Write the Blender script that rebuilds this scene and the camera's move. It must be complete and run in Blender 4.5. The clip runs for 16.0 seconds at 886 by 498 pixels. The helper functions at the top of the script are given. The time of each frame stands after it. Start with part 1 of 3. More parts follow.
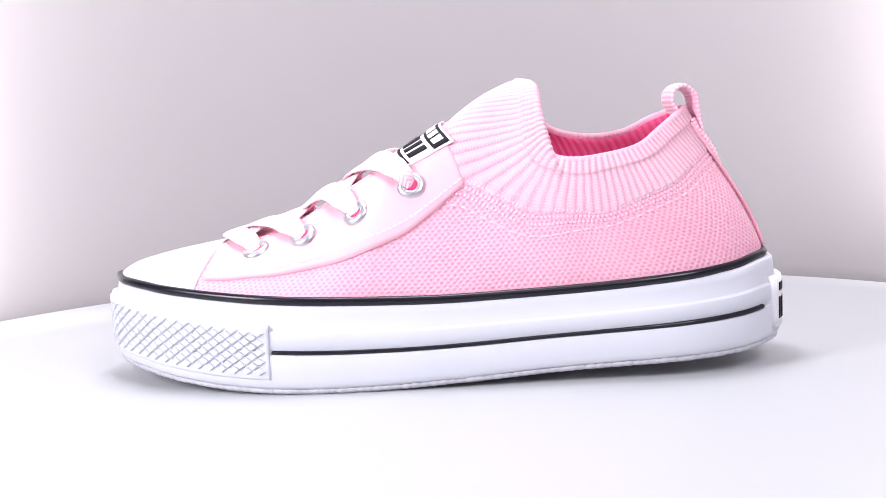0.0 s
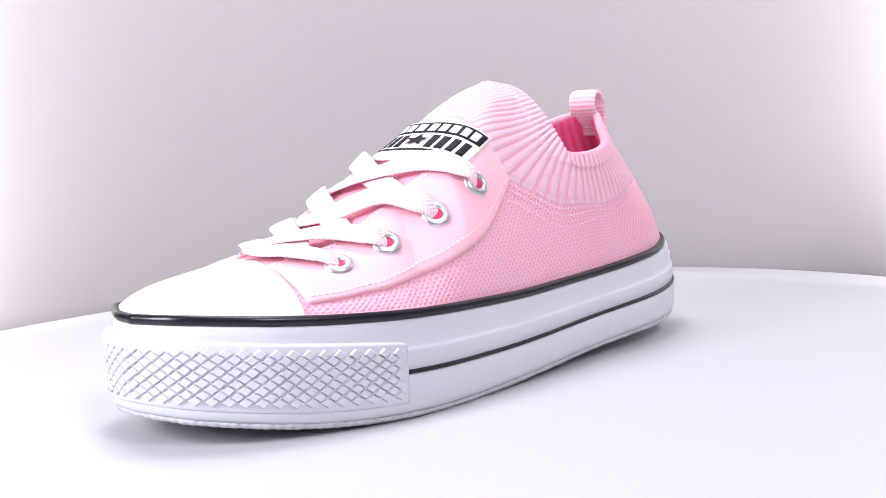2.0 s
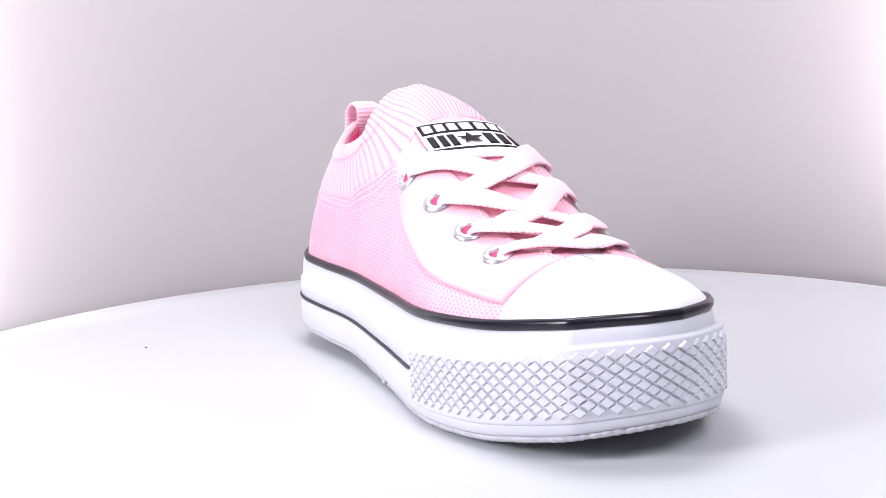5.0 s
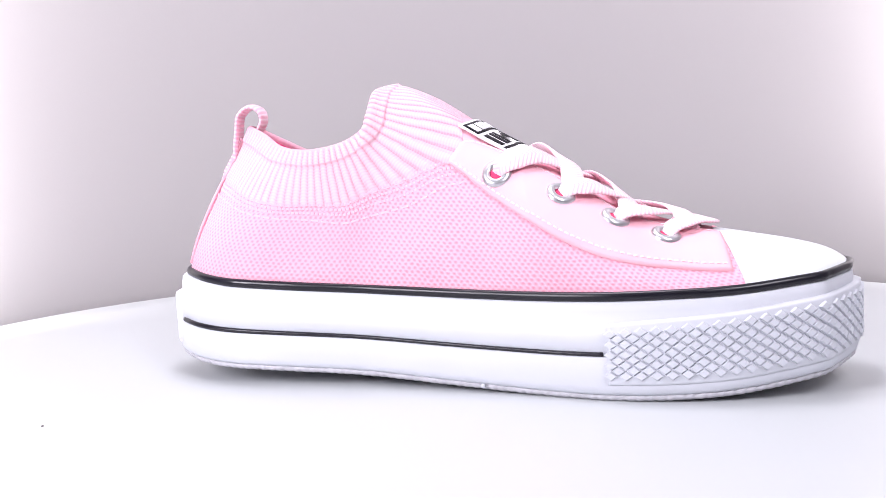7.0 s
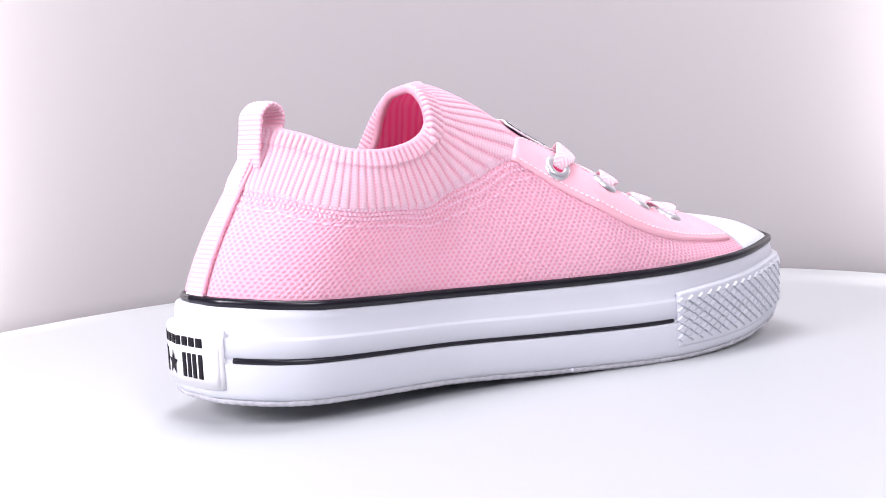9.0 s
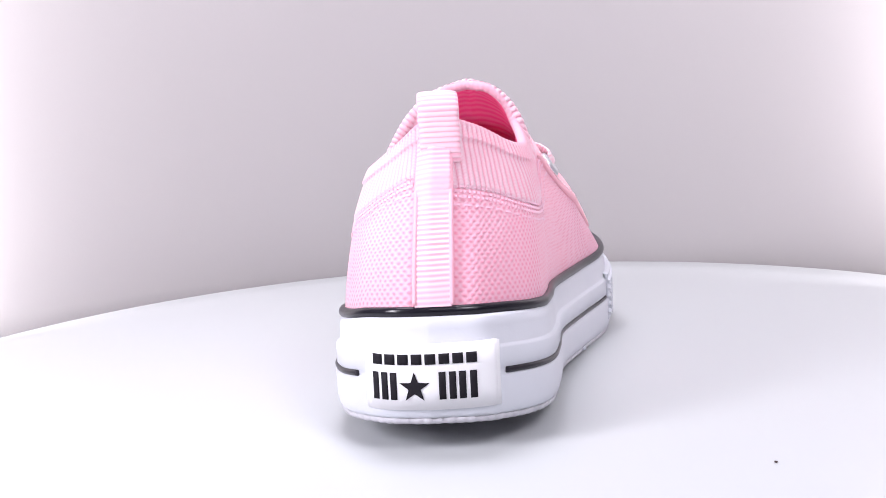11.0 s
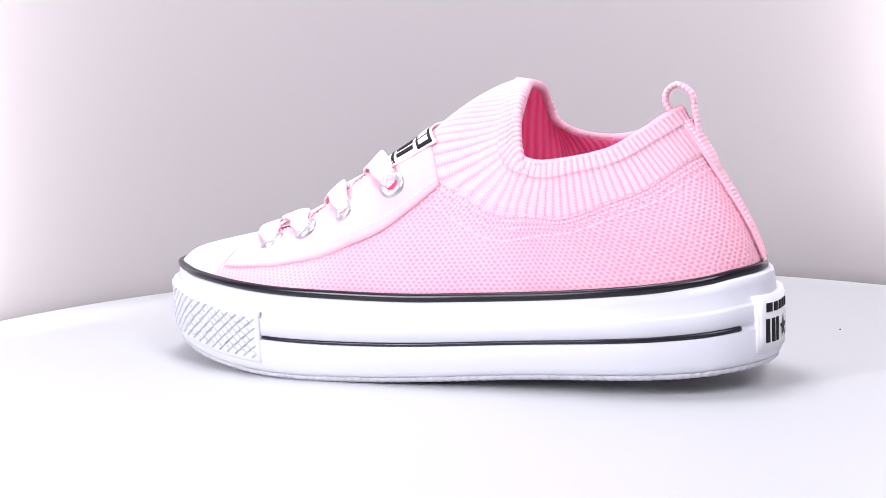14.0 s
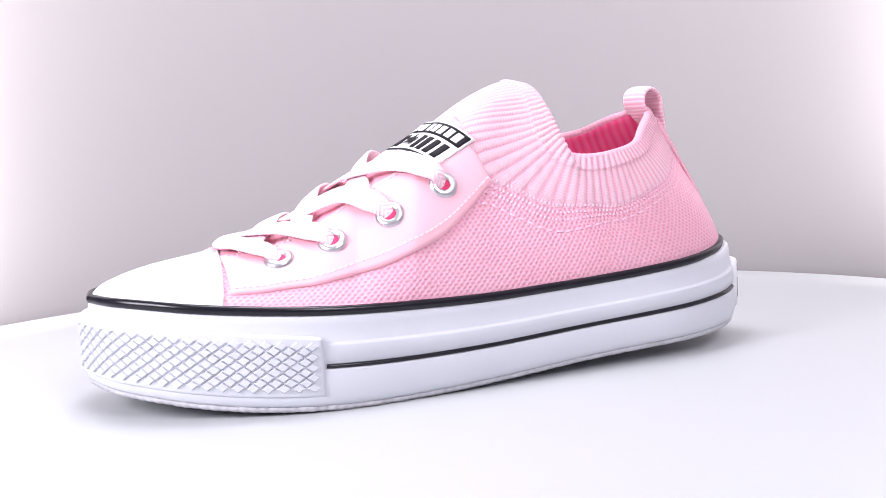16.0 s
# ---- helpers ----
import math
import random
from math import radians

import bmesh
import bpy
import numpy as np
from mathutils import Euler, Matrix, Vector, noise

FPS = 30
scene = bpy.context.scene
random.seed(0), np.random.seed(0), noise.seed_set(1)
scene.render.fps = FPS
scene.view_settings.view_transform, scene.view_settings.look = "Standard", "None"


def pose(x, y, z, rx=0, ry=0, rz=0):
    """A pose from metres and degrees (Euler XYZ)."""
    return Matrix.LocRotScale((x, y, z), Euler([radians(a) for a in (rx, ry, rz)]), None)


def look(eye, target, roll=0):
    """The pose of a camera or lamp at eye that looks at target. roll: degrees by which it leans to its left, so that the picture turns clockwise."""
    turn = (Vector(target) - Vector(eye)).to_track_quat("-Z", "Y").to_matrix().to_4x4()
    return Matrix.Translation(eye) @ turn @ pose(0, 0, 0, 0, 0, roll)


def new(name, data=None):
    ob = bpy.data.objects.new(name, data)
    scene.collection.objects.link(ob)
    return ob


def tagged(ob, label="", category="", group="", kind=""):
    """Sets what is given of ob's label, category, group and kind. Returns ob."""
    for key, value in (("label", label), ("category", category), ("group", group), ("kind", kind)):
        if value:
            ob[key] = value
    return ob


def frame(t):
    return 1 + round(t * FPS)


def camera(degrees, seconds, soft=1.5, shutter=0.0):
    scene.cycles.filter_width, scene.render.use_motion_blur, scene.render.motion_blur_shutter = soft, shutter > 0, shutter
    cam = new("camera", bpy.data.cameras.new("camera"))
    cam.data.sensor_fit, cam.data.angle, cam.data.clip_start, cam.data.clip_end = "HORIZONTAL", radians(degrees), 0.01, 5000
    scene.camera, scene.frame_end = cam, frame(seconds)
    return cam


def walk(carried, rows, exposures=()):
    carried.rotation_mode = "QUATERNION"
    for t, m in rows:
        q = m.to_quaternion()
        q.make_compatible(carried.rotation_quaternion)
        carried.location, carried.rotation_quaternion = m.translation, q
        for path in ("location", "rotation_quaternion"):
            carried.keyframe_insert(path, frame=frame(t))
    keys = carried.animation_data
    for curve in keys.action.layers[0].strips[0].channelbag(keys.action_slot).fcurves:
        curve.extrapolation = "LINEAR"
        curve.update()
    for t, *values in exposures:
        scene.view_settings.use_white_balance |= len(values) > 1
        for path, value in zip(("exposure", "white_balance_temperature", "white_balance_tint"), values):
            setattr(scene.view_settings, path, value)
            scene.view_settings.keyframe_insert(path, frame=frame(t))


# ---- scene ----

# ---------------------------------------------------------------- camera
cam = camera(42.3, 16.0, soft=0.9)
CAM_POSE = (Matrix.Translation((0, -0.45, 0.1007)) @ pose(0, 0, 0, 0, 0, 1.145)
            @ pose(0, 0, 0, 83.233) @ pose(0, 0, 0, 0, 0, -2.803))
walk(cam, [(0.0, CAM_POSE), (16.0, CAM_POSE)])
TURN_RATE = 24.095  # degrees a second of the turntable
scene.view_settings.exposure = 0.0

# ---------------------------------------------------------------- light
world = bpy.data.worlds.new("studio_world")
scene.world = world
world.use_nodes = True
world.node_tree.nodes["Background"].inputs["Color"].default_value = (0.95, 0.96, 1.0, 1)
world.node_tree.nodes["Background"].inputs["Strength"].default_value = 0.25


def area_lamp(name, eye, target, size_x, size_y, watts, colour):
    data = bpy.data.lights.new(name, "AREA")
    data.shape, data.size, data.size_y = "RECTANGLE", size_x, size_y
    data.energy, data.color = watts, colour
    ob = new(name, data)
    ob.matrix_world = look(eye, target)
    return ob


COOL = (0.94, 0.905, 1.0)
area_lamp("softbox_overhead", (-0.05, 0.04, 0.62), (0, 0, 0), 0.28, 0.26, 3.3, COOL)
area_lamp("softbox_key", (-0.42, -0.33, 0.27), (0, 0, 0.04), 0.16, 0.22, 3.5, COOL)
# unseen fill, added only to brighten the disc at the front right
area_lamp("added_fill", (0.28, -0.55, 0.58), (0, 0, 0.03), 0.24, 0.3, 4.2, COOL)
# two added lamps whiten the backdrop's ends, standing in for a pale vignette
area_lamp("vignette_glow_left", (-0.255, 0.095, 0.24), (-0.290, 0.155, 0.24), 0.03, 0.55, 0.95, (1.0, 0.95, 0.985))
area_lamp("vignette_glow_right", (0.240, 0.120, 0.30), (0.275, 0.175, 0.30), 0.03, 0.55, 0.85, (1.0, 0.95, 0.985))

# ---------------------------------------------------------------- materials


def material(name, colour, rough=0.6, metal=0.0, sheen=0.0, spec=0.5, sub=0.0):
    m = bpy.data.materials.new(name)
    m.use_nodes = True
    b = m.node_tree.nodes["Principled BSDF"]
    b.inputs["Base Color"].default_value = (*colour, 1)
    b.inputs["Roughness"].default_value = rough
    b.inputs["Metallic"].default_value = metal
    b.inputs["Specular IOR Level"].default_value = spec
    if sheen:
        b.inputs["Sheen Weight"].default_value = sheen
        b.inputs["Sheen Roughness"].default_value = 0.5
    if sub:
        b.inputs["Subsurface Weight"].default_value = sub
        b.inputs["Subsurface Radius"].default_value = (0.004, 0.002, 0.002)
        b.inputs["Subsurface Scale"].default_value = 0.5
    return m


def node(m, kind, **inputs):
    n = m.node_tree.nodes.new(kind)
    for key, value in inputs.items():
        n.inputs[key.replace("_", " ")].default_value = value
    return n


def link(m, a, b):
    m.node_tree.links.new(a, b)


def mottle(m, colour_a, colour_b, scale, bump=0.0, bump_scale=400.0, dist=0.0004):
    """Two colours mixed by a soft noise at one scale, and a fine relief at another."""
    b = m.node_tree.nodes["Principled BSDF"]
    co = node(m, "ShaderNodeTexCoord")
    n1 = node(m, "ShaderNodeTexNoise", Scale=scale, Detail=4.0)
    link(m, co.outputs["Object"], n1.inputs["Vector"])
    mix = node(m, "ShaderNodeMix")
    mix.data_type = "RGBA"
    mix.inputs["A"].default_value, mix.inputs["B"].default_value = (*colour_a, 1), (*colour_b, 1)
    link(m, n1.outputs["Fac"], mix.inputs["Factor"])
    link(m, mix.outputs["Result"], b.inputs["Base Color"])
    if bump:
        n2 = node(m, "ShaderNodeTexNoise", Scale=bump_scale, Detail=3.0)
        link(m, co.outputs["Object"], n2.inputs["Vector"])
        bp = node(m, "ShaderNodeBump", Strength=bump, Distance=dist)
        link(m, n2.outputs["Fac"], bp.inputs["Height"])
        link(m, bp.outputs["Normal"], b.inputs["Normal"])
    return m


PINK = (0.87, 0.37, 0.47)
PALE = (0.90, 0.60, 0.67)
HOT = (0.88, 0.20, 0.34)


def calc(m, op, a, b=0.0):
    """One step of arithmetic on values or sockets."""
    n = node(m, "ShaderNodeMath")
    n.operation = op
    for k, value in enumerate((a, b)):
        if isinstance(value, (int, float)):
            n.inputs[k].default_value = value
        else:
            link(m, value, n.inputs[k])
    return n.outputs[0]


def wave(m, value, pitch, shape="COSINE"):
    return calc(m, shape, calc(m, "MULTIPLY", value, 2 * math.pi / pitch))


def loose_uv(m, scale, amount):
    """The surface's own length and width, unevenly drawn as in worn cloth."""
    uv = node(m, "ShaderNodeUVMap")
    n = node(m, "ShaderNodeTexNoise", Scale=scale, Detail=2.0)
    link(m, uv.outputs["UV"], n.inputs["Vector"])
    warp = node(m, "ShaderNodeMix")
    warp.data_type = "VECTOR"
    warp.inputs["Factor"].default_value = amount
    link(m, uv.outputs["UV"], warp.inputs[4])
    link(m, n.outputs["Color"], warp.inputs[5])
    sep = node(m, "ShaderNodeSeparateXYZ")
    link(m, warp.outputs[1], sep.inputs["Vector"])
    return uv, sep.outputs["X"], sep.outputs["Y"]


def cloth(m, uv, relief, low, high, bump, dist, patches=0.4):
    """Colours the relief from its hollows to its ridges, with soft patches of wear, and raises it."""
    b = m.node_tree.nodes["Principled BSDF"]
    big = node(m, "ShaderNodeTexNoise", Scale=38.0, Detail=3.0)
    link(m, uv.outputs["UV"], big.inputs["Vector"])
    fac = calc(m, "ADD", relief, calc(m, "MULTIPLY", calc(m, "SUBTRACT", big.outputs["Fac"], 0.5), patches))
    clamp = node(m, "ShaderNodeClamp")
    link(m, fac, clamp.inputs["Value"])
    mix = node(m, "ShaderNodeMix")
    mix.data_type = "RGBA"
    mix.inputs["A"].default_value, mix.inputs["B"].default_value = (*low, 1), (*high, 1)
    link(m, clamp.outputs[0], mix.inputs["Factor"])
    link(m, mix.outputs["Result"], b.inputs["Base Color"])
    bp = node(m, "ShaderNodeBump", Strength=bump, Distance=dist)
    link(m, relief, bp.inputs["Height"])
    link(m, bp.outputs["Normal"], b.inputs["Normal"])
    return m


def knit_material():
    """A honeycomb mesh: pale raised yarn round small pink hollows in offset rows."""
    m = material("pink_mesh_knit", PINK, 0.85, 0, 0.25, 0.2)
    uv, x, y = loose_uv(m, 240.0, 0.0012)
    cells = calc(m, "ADD", calc(m, "MULTIPLY", wave(m, x, 0.0024), wave(m, y, 0.0028)), calc(m, "MULTIPLY", wave(m, y, 0.0014), 0.30))
    yarn = calc(m, "SUBTRACT", 0.58, calc(m, "MULTIPLY", cells, 0.45))
    return cloth(m, uv, yarn, (0.88, 0.345, 0.47), (0.93, 0.57, 0.69), 0.6, 0.0005, 0.5)


def rib_material():
    """Knitted ribs: narrow pink grooves between pale columns of small stitches; x runs along a rib, y across the ribs."""
    m = material("pale_pink_rib_knit", PALE, 0.85, 0, 0.3, 0.2)
    uv, x, y = loose_uv(m, 300.0, 0.0004)
    column = calc(m, "POWER", calc(m, "ABSOLUTE", wave(m, y, 0.0040, "SINE")), 0.55)
    slant = calc(m, "MULTIPLY", calc(m, "ABSOLUTE", wave(m, y, 0.0040, "SINE")), 0.0006)
    stitch = wave(m, calc(m, "ADD", x, slant), 0.00115)
    relief = calc(m, "ADD", calc(m, "MULTIPLY", column, 0.95), calc(m, "MULTIPLY", stitch, 0.12))
    return cloth(m, uv, relief, (0.88, 0.40, 0.54), (0.95, 0.72, 0.81), 0.6, 0.0004, 0.35)


def tape_material():
    """Grosgrain: fine cross ribs."""
    m = material("pink_grosgrain_tape", PINK, 0.8, 0, 0.3, 0.2)
    uv, x, y = loose_uv(m, 200.0, 0.0003)
    relief = calc(m, "ADD", calc(m, "MULTIPLY", wave(m, y, 0.0017), 0.42), 0.55)
    return cloth(m, uv, relief, (0.87, 0.40, 0.52), (0.93, 0.64, 0.73), 0.7, 0.0003, 0.3)


def lining_material():
    """The inside of the knit: soft upright ribs."""
    m = material("hot_pink_lining", HOT, 0.85, 0, 0.0, 0.2)
    uv, x, y = loose_uv(m, 250.0, 0.0008)
    relief = calc(m, "ADD", calc(m, "MULTIPLY", wave(m, x, 0.0034), 0.4), 0.5)
    return cloth(m, uv, relief, (0.97, 0.13, 0.36), (0.98, 0.27, 0.48), 0.7, 0.0006, 0.3)


def lace_material():
    """Flat braid: slanting yarns that meet along the lace's middle line."""
    m = material("pale_pink_flat_lace", PALE, 0.8, 0, 0.3, 0.2)
    uv, x, y = loose_uv(m, 200.0, 0.0003)
    slant = calc(m, "ADD", x, calc(m, "MULTIPLY", calc(m, "ABSOLUTE", y), 0.9))
    relief = calc(m, "ADD", calc(m, "MULTIPLY", wave(m, slant, 0.0019), 0.36), 0.62)
    return cloth(m, uv, relief, (0.91, 0.50, 0.60), (0.94, 0.75, 0.81), 0.7, 0.0004, 0.3)


def let_light_through(m, share):
    """Thin cloth passes part of the light."""
    nt = m.node_tree
    b, out = nt.nodes["Principled BSDF"], nt.nodes["Material Output"]
    tr = nt.nodes.new("ShaderNodeBsdfTranslucent")
    src = b.inputs["Base Color"]
    if src.links:
        link(m, src.links[0].from_socket, tr.inputs["Color"])
    else:
        tr.inputs["Color"].default_value = src.default_value
    mix = nt.nodes.new("ShaderNodeMixShader")
    mix.inputs["Fac"].default_value = share
    link(m, b.outputs["BSDF"], mix.inputs[1])
    link(m, tr.outputs["BSDF"], mix.inputs[2])
    link(m, mix.outputs["Shader"], out.inputs["Surface"])


M_KNIT = knit_material()
M_RIB = rib_material()
M_LACE = lace_material()
M_TAPE = tape_material()
M_STAY = mottle(material("pale_pink_canvas", PALE, 0.8, 0, 0.12, 0.1), (0.90, 0.45, 0.53), (0.91, 0.53, 0.61), 60, 0.35, 2200, 0.0002)
M_TONGUE = mottle(material("pink_tongue_cloth", PALE, 0.8, 0, 0.2, 0.2), (0.90, 0.40, 0.51), (0.91, 0.48, 0.58), 80, 0.4, 1800, 0.0002)
M_LINING = lining_material()
let_light_through(M_RIB, 0.28)
let_light_through(M_LINING, 0.6)
let_light_through(M_KNIT, 0.12)
M_THREAD = mottle(material("pale_thread", (0.88, 0.66, 0.72), 0.8), (0.9, 0.62, 0.69), (0.9, 0.74, 0.78), 300)
M_RIM_THREAD = mottle(material("pale_seam_yarn", (0.93, 0.66, 0.77), 0.8, 0, 0.2, 0.2), (0.92, 0.52, 0.66), (0.94, 0.64, 0.76), 500)
M_RUBBER = mottle(material("white_rubber", (0.8, 0.8, 0.82), 0.5, 0, 0, 0.35), (0.60, 0.615, 0.67), (0.64, 0.65, 0.70), 45, 0.12, 900, 0.0002)
M_CAP = mottle(material("white_toe_rubber", (0.82, 0.82, 0.84), 0.36, 0, 0, 0.5), (0.64, 0.67, 0.70), (0.68, 0.705, 0.73), 40, 0.08, 700, 0.0002)
M_TREAD = mottle(material("grubby_white_tread", (0.6, 0.6, 0.64), 0.7), (0.62, 0.61, 0.65), (0.45, 0.44, 0.48), 160, 0.5, 700, 0.0004)
M_BLACK = mottle(material("black_rubber_piping", (0.006, 0.005, 0.01), 0.28, 0, 0, 0.4), (0.004, 0.0035, 0.007), (0.012, 0.010, 0.018), 90, 0.15, 600, 0.0002)
M_INK = mottle(material("black_print", (0.008, 0.006, 0.01), 0.6, 0, 0, 0.2), (0.006, 0.005, 0.009), (0.016, 0.013, 0.018), 300)
M_HOLE = material("deep_pink_hole", (0.75, 0.05, 0.16), 0.8)
M_WHITE = mottle(material("white_label", (0.82, 0.81, 0.83), 0.5), (0.80, 0.79, 0.82), (0.85, 0.84, 0.86), 200, 0.2, 2000, 0.0001)
M_METAL = mottle(material("satin_metal", (0.7, 0.7, 0.72), 0.36, 0.9), (0.56, 0.56, 0.59), (0.68, 0.68, 0.71), 200)
M_DISC = mottle(material("white_acrylic", (0.8, 0.81, 0.84), 0.4, 0, 0, 0.3), (0.485, 0.505, 0.515), (0.505, 0.523, 0.532), 6, 0.04, 300, 0.0002)
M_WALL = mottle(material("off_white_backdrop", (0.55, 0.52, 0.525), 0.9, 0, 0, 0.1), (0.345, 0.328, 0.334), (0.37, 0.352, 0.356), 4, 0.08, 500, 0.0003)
M_ROOM = mottle(material("white_studio_paint", (0.75, 0.75, 0.76), 0.9), (0.74, 0.74, 0.75), (0.77, 0.77, 0.78), 3)
M_DIRT = material("brown_crumb", (0.05, 0.03, 0.03), 0.9)

# ---------------------------------------------------------------- mesh helpers


def part(name, mesh_data, mat, parent=None, label=""):
    ob = new(name, mesh_data)
    ob.data.materials.clear()
    ob.data.materials.append(mat)
    if parent is not None:
        ob.parent = parent
    if label:
        ob["label"] = label
    return ob


def mesh_from(name, verts, faces, uvs=None, smooth=True):
    me = bpy.data.meshes.new(name)
    me.from_pydata([tuple(map(float, v)) for v in verts], [], [tuple(int(i) for i in f) for f in faces])
    me.polygons.foreach_set("use_smooth", [smooth] * len(me.polygons))
    if uvs is not None:
        layer = me.uv_layers.new(name="UVMap")
        idx = np.empty(len(me.loops), dtype=np.int32)
        me.loops.foreach_get("vertex_index", idx)
        layer.data.foreach_set("uv", np.asarray(uvs, dtype=np.float32)[idx].ravel())
    me.update()
    return me


def grid_mesh(name, pts, uv=None, loop_u=False, loop_v=False, flip=False):
    """A mesh from an array (n, m, 3) of points."""
    n, m = pts.shape[:2]
    i, j = np.meshgrid(np.arange(n if loop_u else n - 1), np.arange(m if loop_v else m - 1), indexing="ij")
    i2, j2 = (i + 1) % n, (j + 1) % m
    f = np.stack([i * m + j, i2 * m + j, i2 * m + j2, i * m + j2], -1).reshape(-1, 4)
    if flip:
        f = f[:, ::-1]
    return mesh_from(name, pts.reshape(-1, 3), f, None if uv is None else uv.reshape(-1, 2))


def shell(name, pts, normals, thick, uv=None, sides=True):
    """A sheet with its own thickness: outer face, inner face and rim."""
    n, m = pts.shape[:2]
    inner = pts - normals * thick
    verts = np.concatenate([pts.reshape(-1, 3), inner.reshape(-1, 3)])
    i, j = np.meshgrid(np.arange(n - 1), np.arange(m - 1), indexing="ij")
    f = np.stack([i * m + j, (i + 1) * m + j, (i + 1) * m + j + 1, i * m + j + 1], -1).reshape(-1, 4)
    k = n * m
    faces = [*map(tuple, f), *map(tuple, f[:, ::-1] + k)]
    edge = ([(a * m, (a + 1) * m) for a in range(n - 1)] + [((n - 1) * m + b, (n - 1) * m + b + 1) for b in range(m - 1)]
            + [((a + 1) * m + m - 1, a * m + m - 1) for a in range(n - 1)] + [(b + 1, b) for b in range(m - 1)])
    faces += [(b, a, a + k, b + k) for a, b in edge]
    uvs = None if uv is None else np.concatenate([uv.reshape(-1, 2)] * 2)
    return mesh_from(name, verts, faces, uvs)


def spline(points, count=200):
    """A smooth curve through the points, evenly spaced along its length."""
    p = np.asarray(points, float)
    q = np.vstack([2 * p[0] - p[1], p, 2 * p[-1] - p[-2]])
    out = []
    for i in range(len(p) - 1):
        a, b, c, d = q[i:i + 4]
        s = np.linspace(0, 1, 40, endpoint=False)[:, None]
        out.append(0.5 * (2 * b + (c - a) * s + (2 * a - 5 * b + 4 * c - d) * s ** 2 + (3 * b - a - 3 * c + d) * s ** 3))
    out = np.vstack(out + [p[-1:]])
    length = np.concatenate([[0], np.cumsum(np.linalg.norm(np.diff(out, axis=0), axis=1))])
    s = np.linspace(0, length[-1], count)
    return np.stack([np.interp(s, length, out[:, k]) for k in range(p.shape[1])], 1)


def along(curve, s):
    """Points of an evenly spaced curve at fractions s of its length."""
    k = np.linspace(0, 1, len(curve))
    return np.stack([np.interp(s, k, curve[:, a]) for a in range(curve.shape[1])], -1)


def normalised(a):
    return a / np.maximum(np.linalg.norm(a, axis=-1, keepdims=True), 1e-12)


def tube(name, path, radius, sides=10, closed=False, squash=1.0):
    """A round cord along a path; squash flattens it sideways."""
    p = np.asarray(path, float)
    d = normalised(np.roll(p, -1, 0) - np.roll(p, 1, 0) if closed else np.gradient(p, axis=0))
    up = np.array([0, 0, 1.0])
    side = normalised(np.cross(d, up))
    top = np.cross(side, d)
    a = np.linspace(0, 2 * np.pi, sides, endpoint=False)
    r = np.broadcast_to(np.asarray(radius, float), (len(p),))[:, None, None]
    pts = p[:, None] + r * (squash * np.cos(a)[None, :, None] * side[:, None] + np.sin(a)[None, :, None] * top[:, None])
    me = grid_mesh(name, pts, None, closed, True)
    if not closed:
        bm = bmesh.new()
        bm.from_mesh(me)
        bmesh.ops.holes_fill(bm, edges=[e for e in bm.edges if e.is_boundary], sides=0)
        bmesh.ops.recalc_face_normals(bm, faces=bm.faces)
        bm.to_mesh(me)
        bm.free()
    return me


def lathe(name, profile, count=40):
    a = np.linspace(0, 2 * np.pi, count, endpoint=False)
    p = np.asarray(profile, float)
    pts = np.stack([p[None, :, 0] * np.cos(a)[:, None], p[None, :, 0] * np.sin(a)[:, None], np.broadcast_to(p[None, :, 1], (count, len(p)))], -1)
    return grid_mesh(name, pts, None, True, False)


def star_points(r):
    return [(r * (1 if k % 2 == 0 else 0.40) * math.sin(k * math.pi / 5), r * (1 if k % 2 == 0 else 0.40) * math.cos(k * math.pi / 5)) for k in range(10)]


# ---------------------------------------------------------------- the set


def slab(name, size, at, mat, label="", category="", kind=""):
    bm = bmesh.new()
    bmesh.ops.create_cube(bm, size=1)
    bmesh.ops.scale(bm, vec=size, verts=bm.verts)
    me = bpy.data.meshes.new(name)
    bm.to_mesh(me)
    bm.free()
    ob = part(name, me, mat)
    ob.location = at
    return tagged(ob, label, category, "", kind)


slab("floor", (3.0, 3.0, 0.06), (0, 0, -0.8), M_ROOM, "plain pale studio floor", "floor", "structure")
slab("ceiling", (3.0, 3.0, 0.06), (0, 0, 1.5), M_ROOM, "plain white studio ceiling", "ceiling", "structure")
slab("wall_north", (3.0, 0.06, 2.24), (0, 1.47, 0.35), M_ROOM, "plain white studio wall", "wall", "structure")
slab("wall_south", (3.0, 0.06, 2.24), (0, -1.47, 0.35), M_ROOM, "plain white studio wall", "wall", "structure")
slab("wall_east", (0.06, 2.88, 2.24), (1.47, 0, 0.35), M_ROOM, "plain white studio wall", "wall", "structure")
slab("wall_west", (0.06, 2.88, 2.24), (-1.47, 0, 0.35), M_ROOM, "plain white studio wall", "wall", "structure")
table = tagged(new("table"), "plain white square table under the turntable", "table")
slab("tabletop", (1.0, 1.0, 0.04), (0, 0, -0.045), M_DISC).parent = table
for lx in (-0.45, 0.45):
    for ly in (-0.45, 0.45):
        slab("leg", (0.05, 0.05, 0.705), (lx, ly, -0.4175), M_ROOM).parent = table


def disc_radius(a):
    """The platform is slightly oval and sits a little off the axis."""
    return 0.2794 - 0.0062 * np.cos(a) + 0.0040 * np.sin(a) + 0.0147 * np.cos(2 * a) - 0.0094 * np.sin(2 * a)


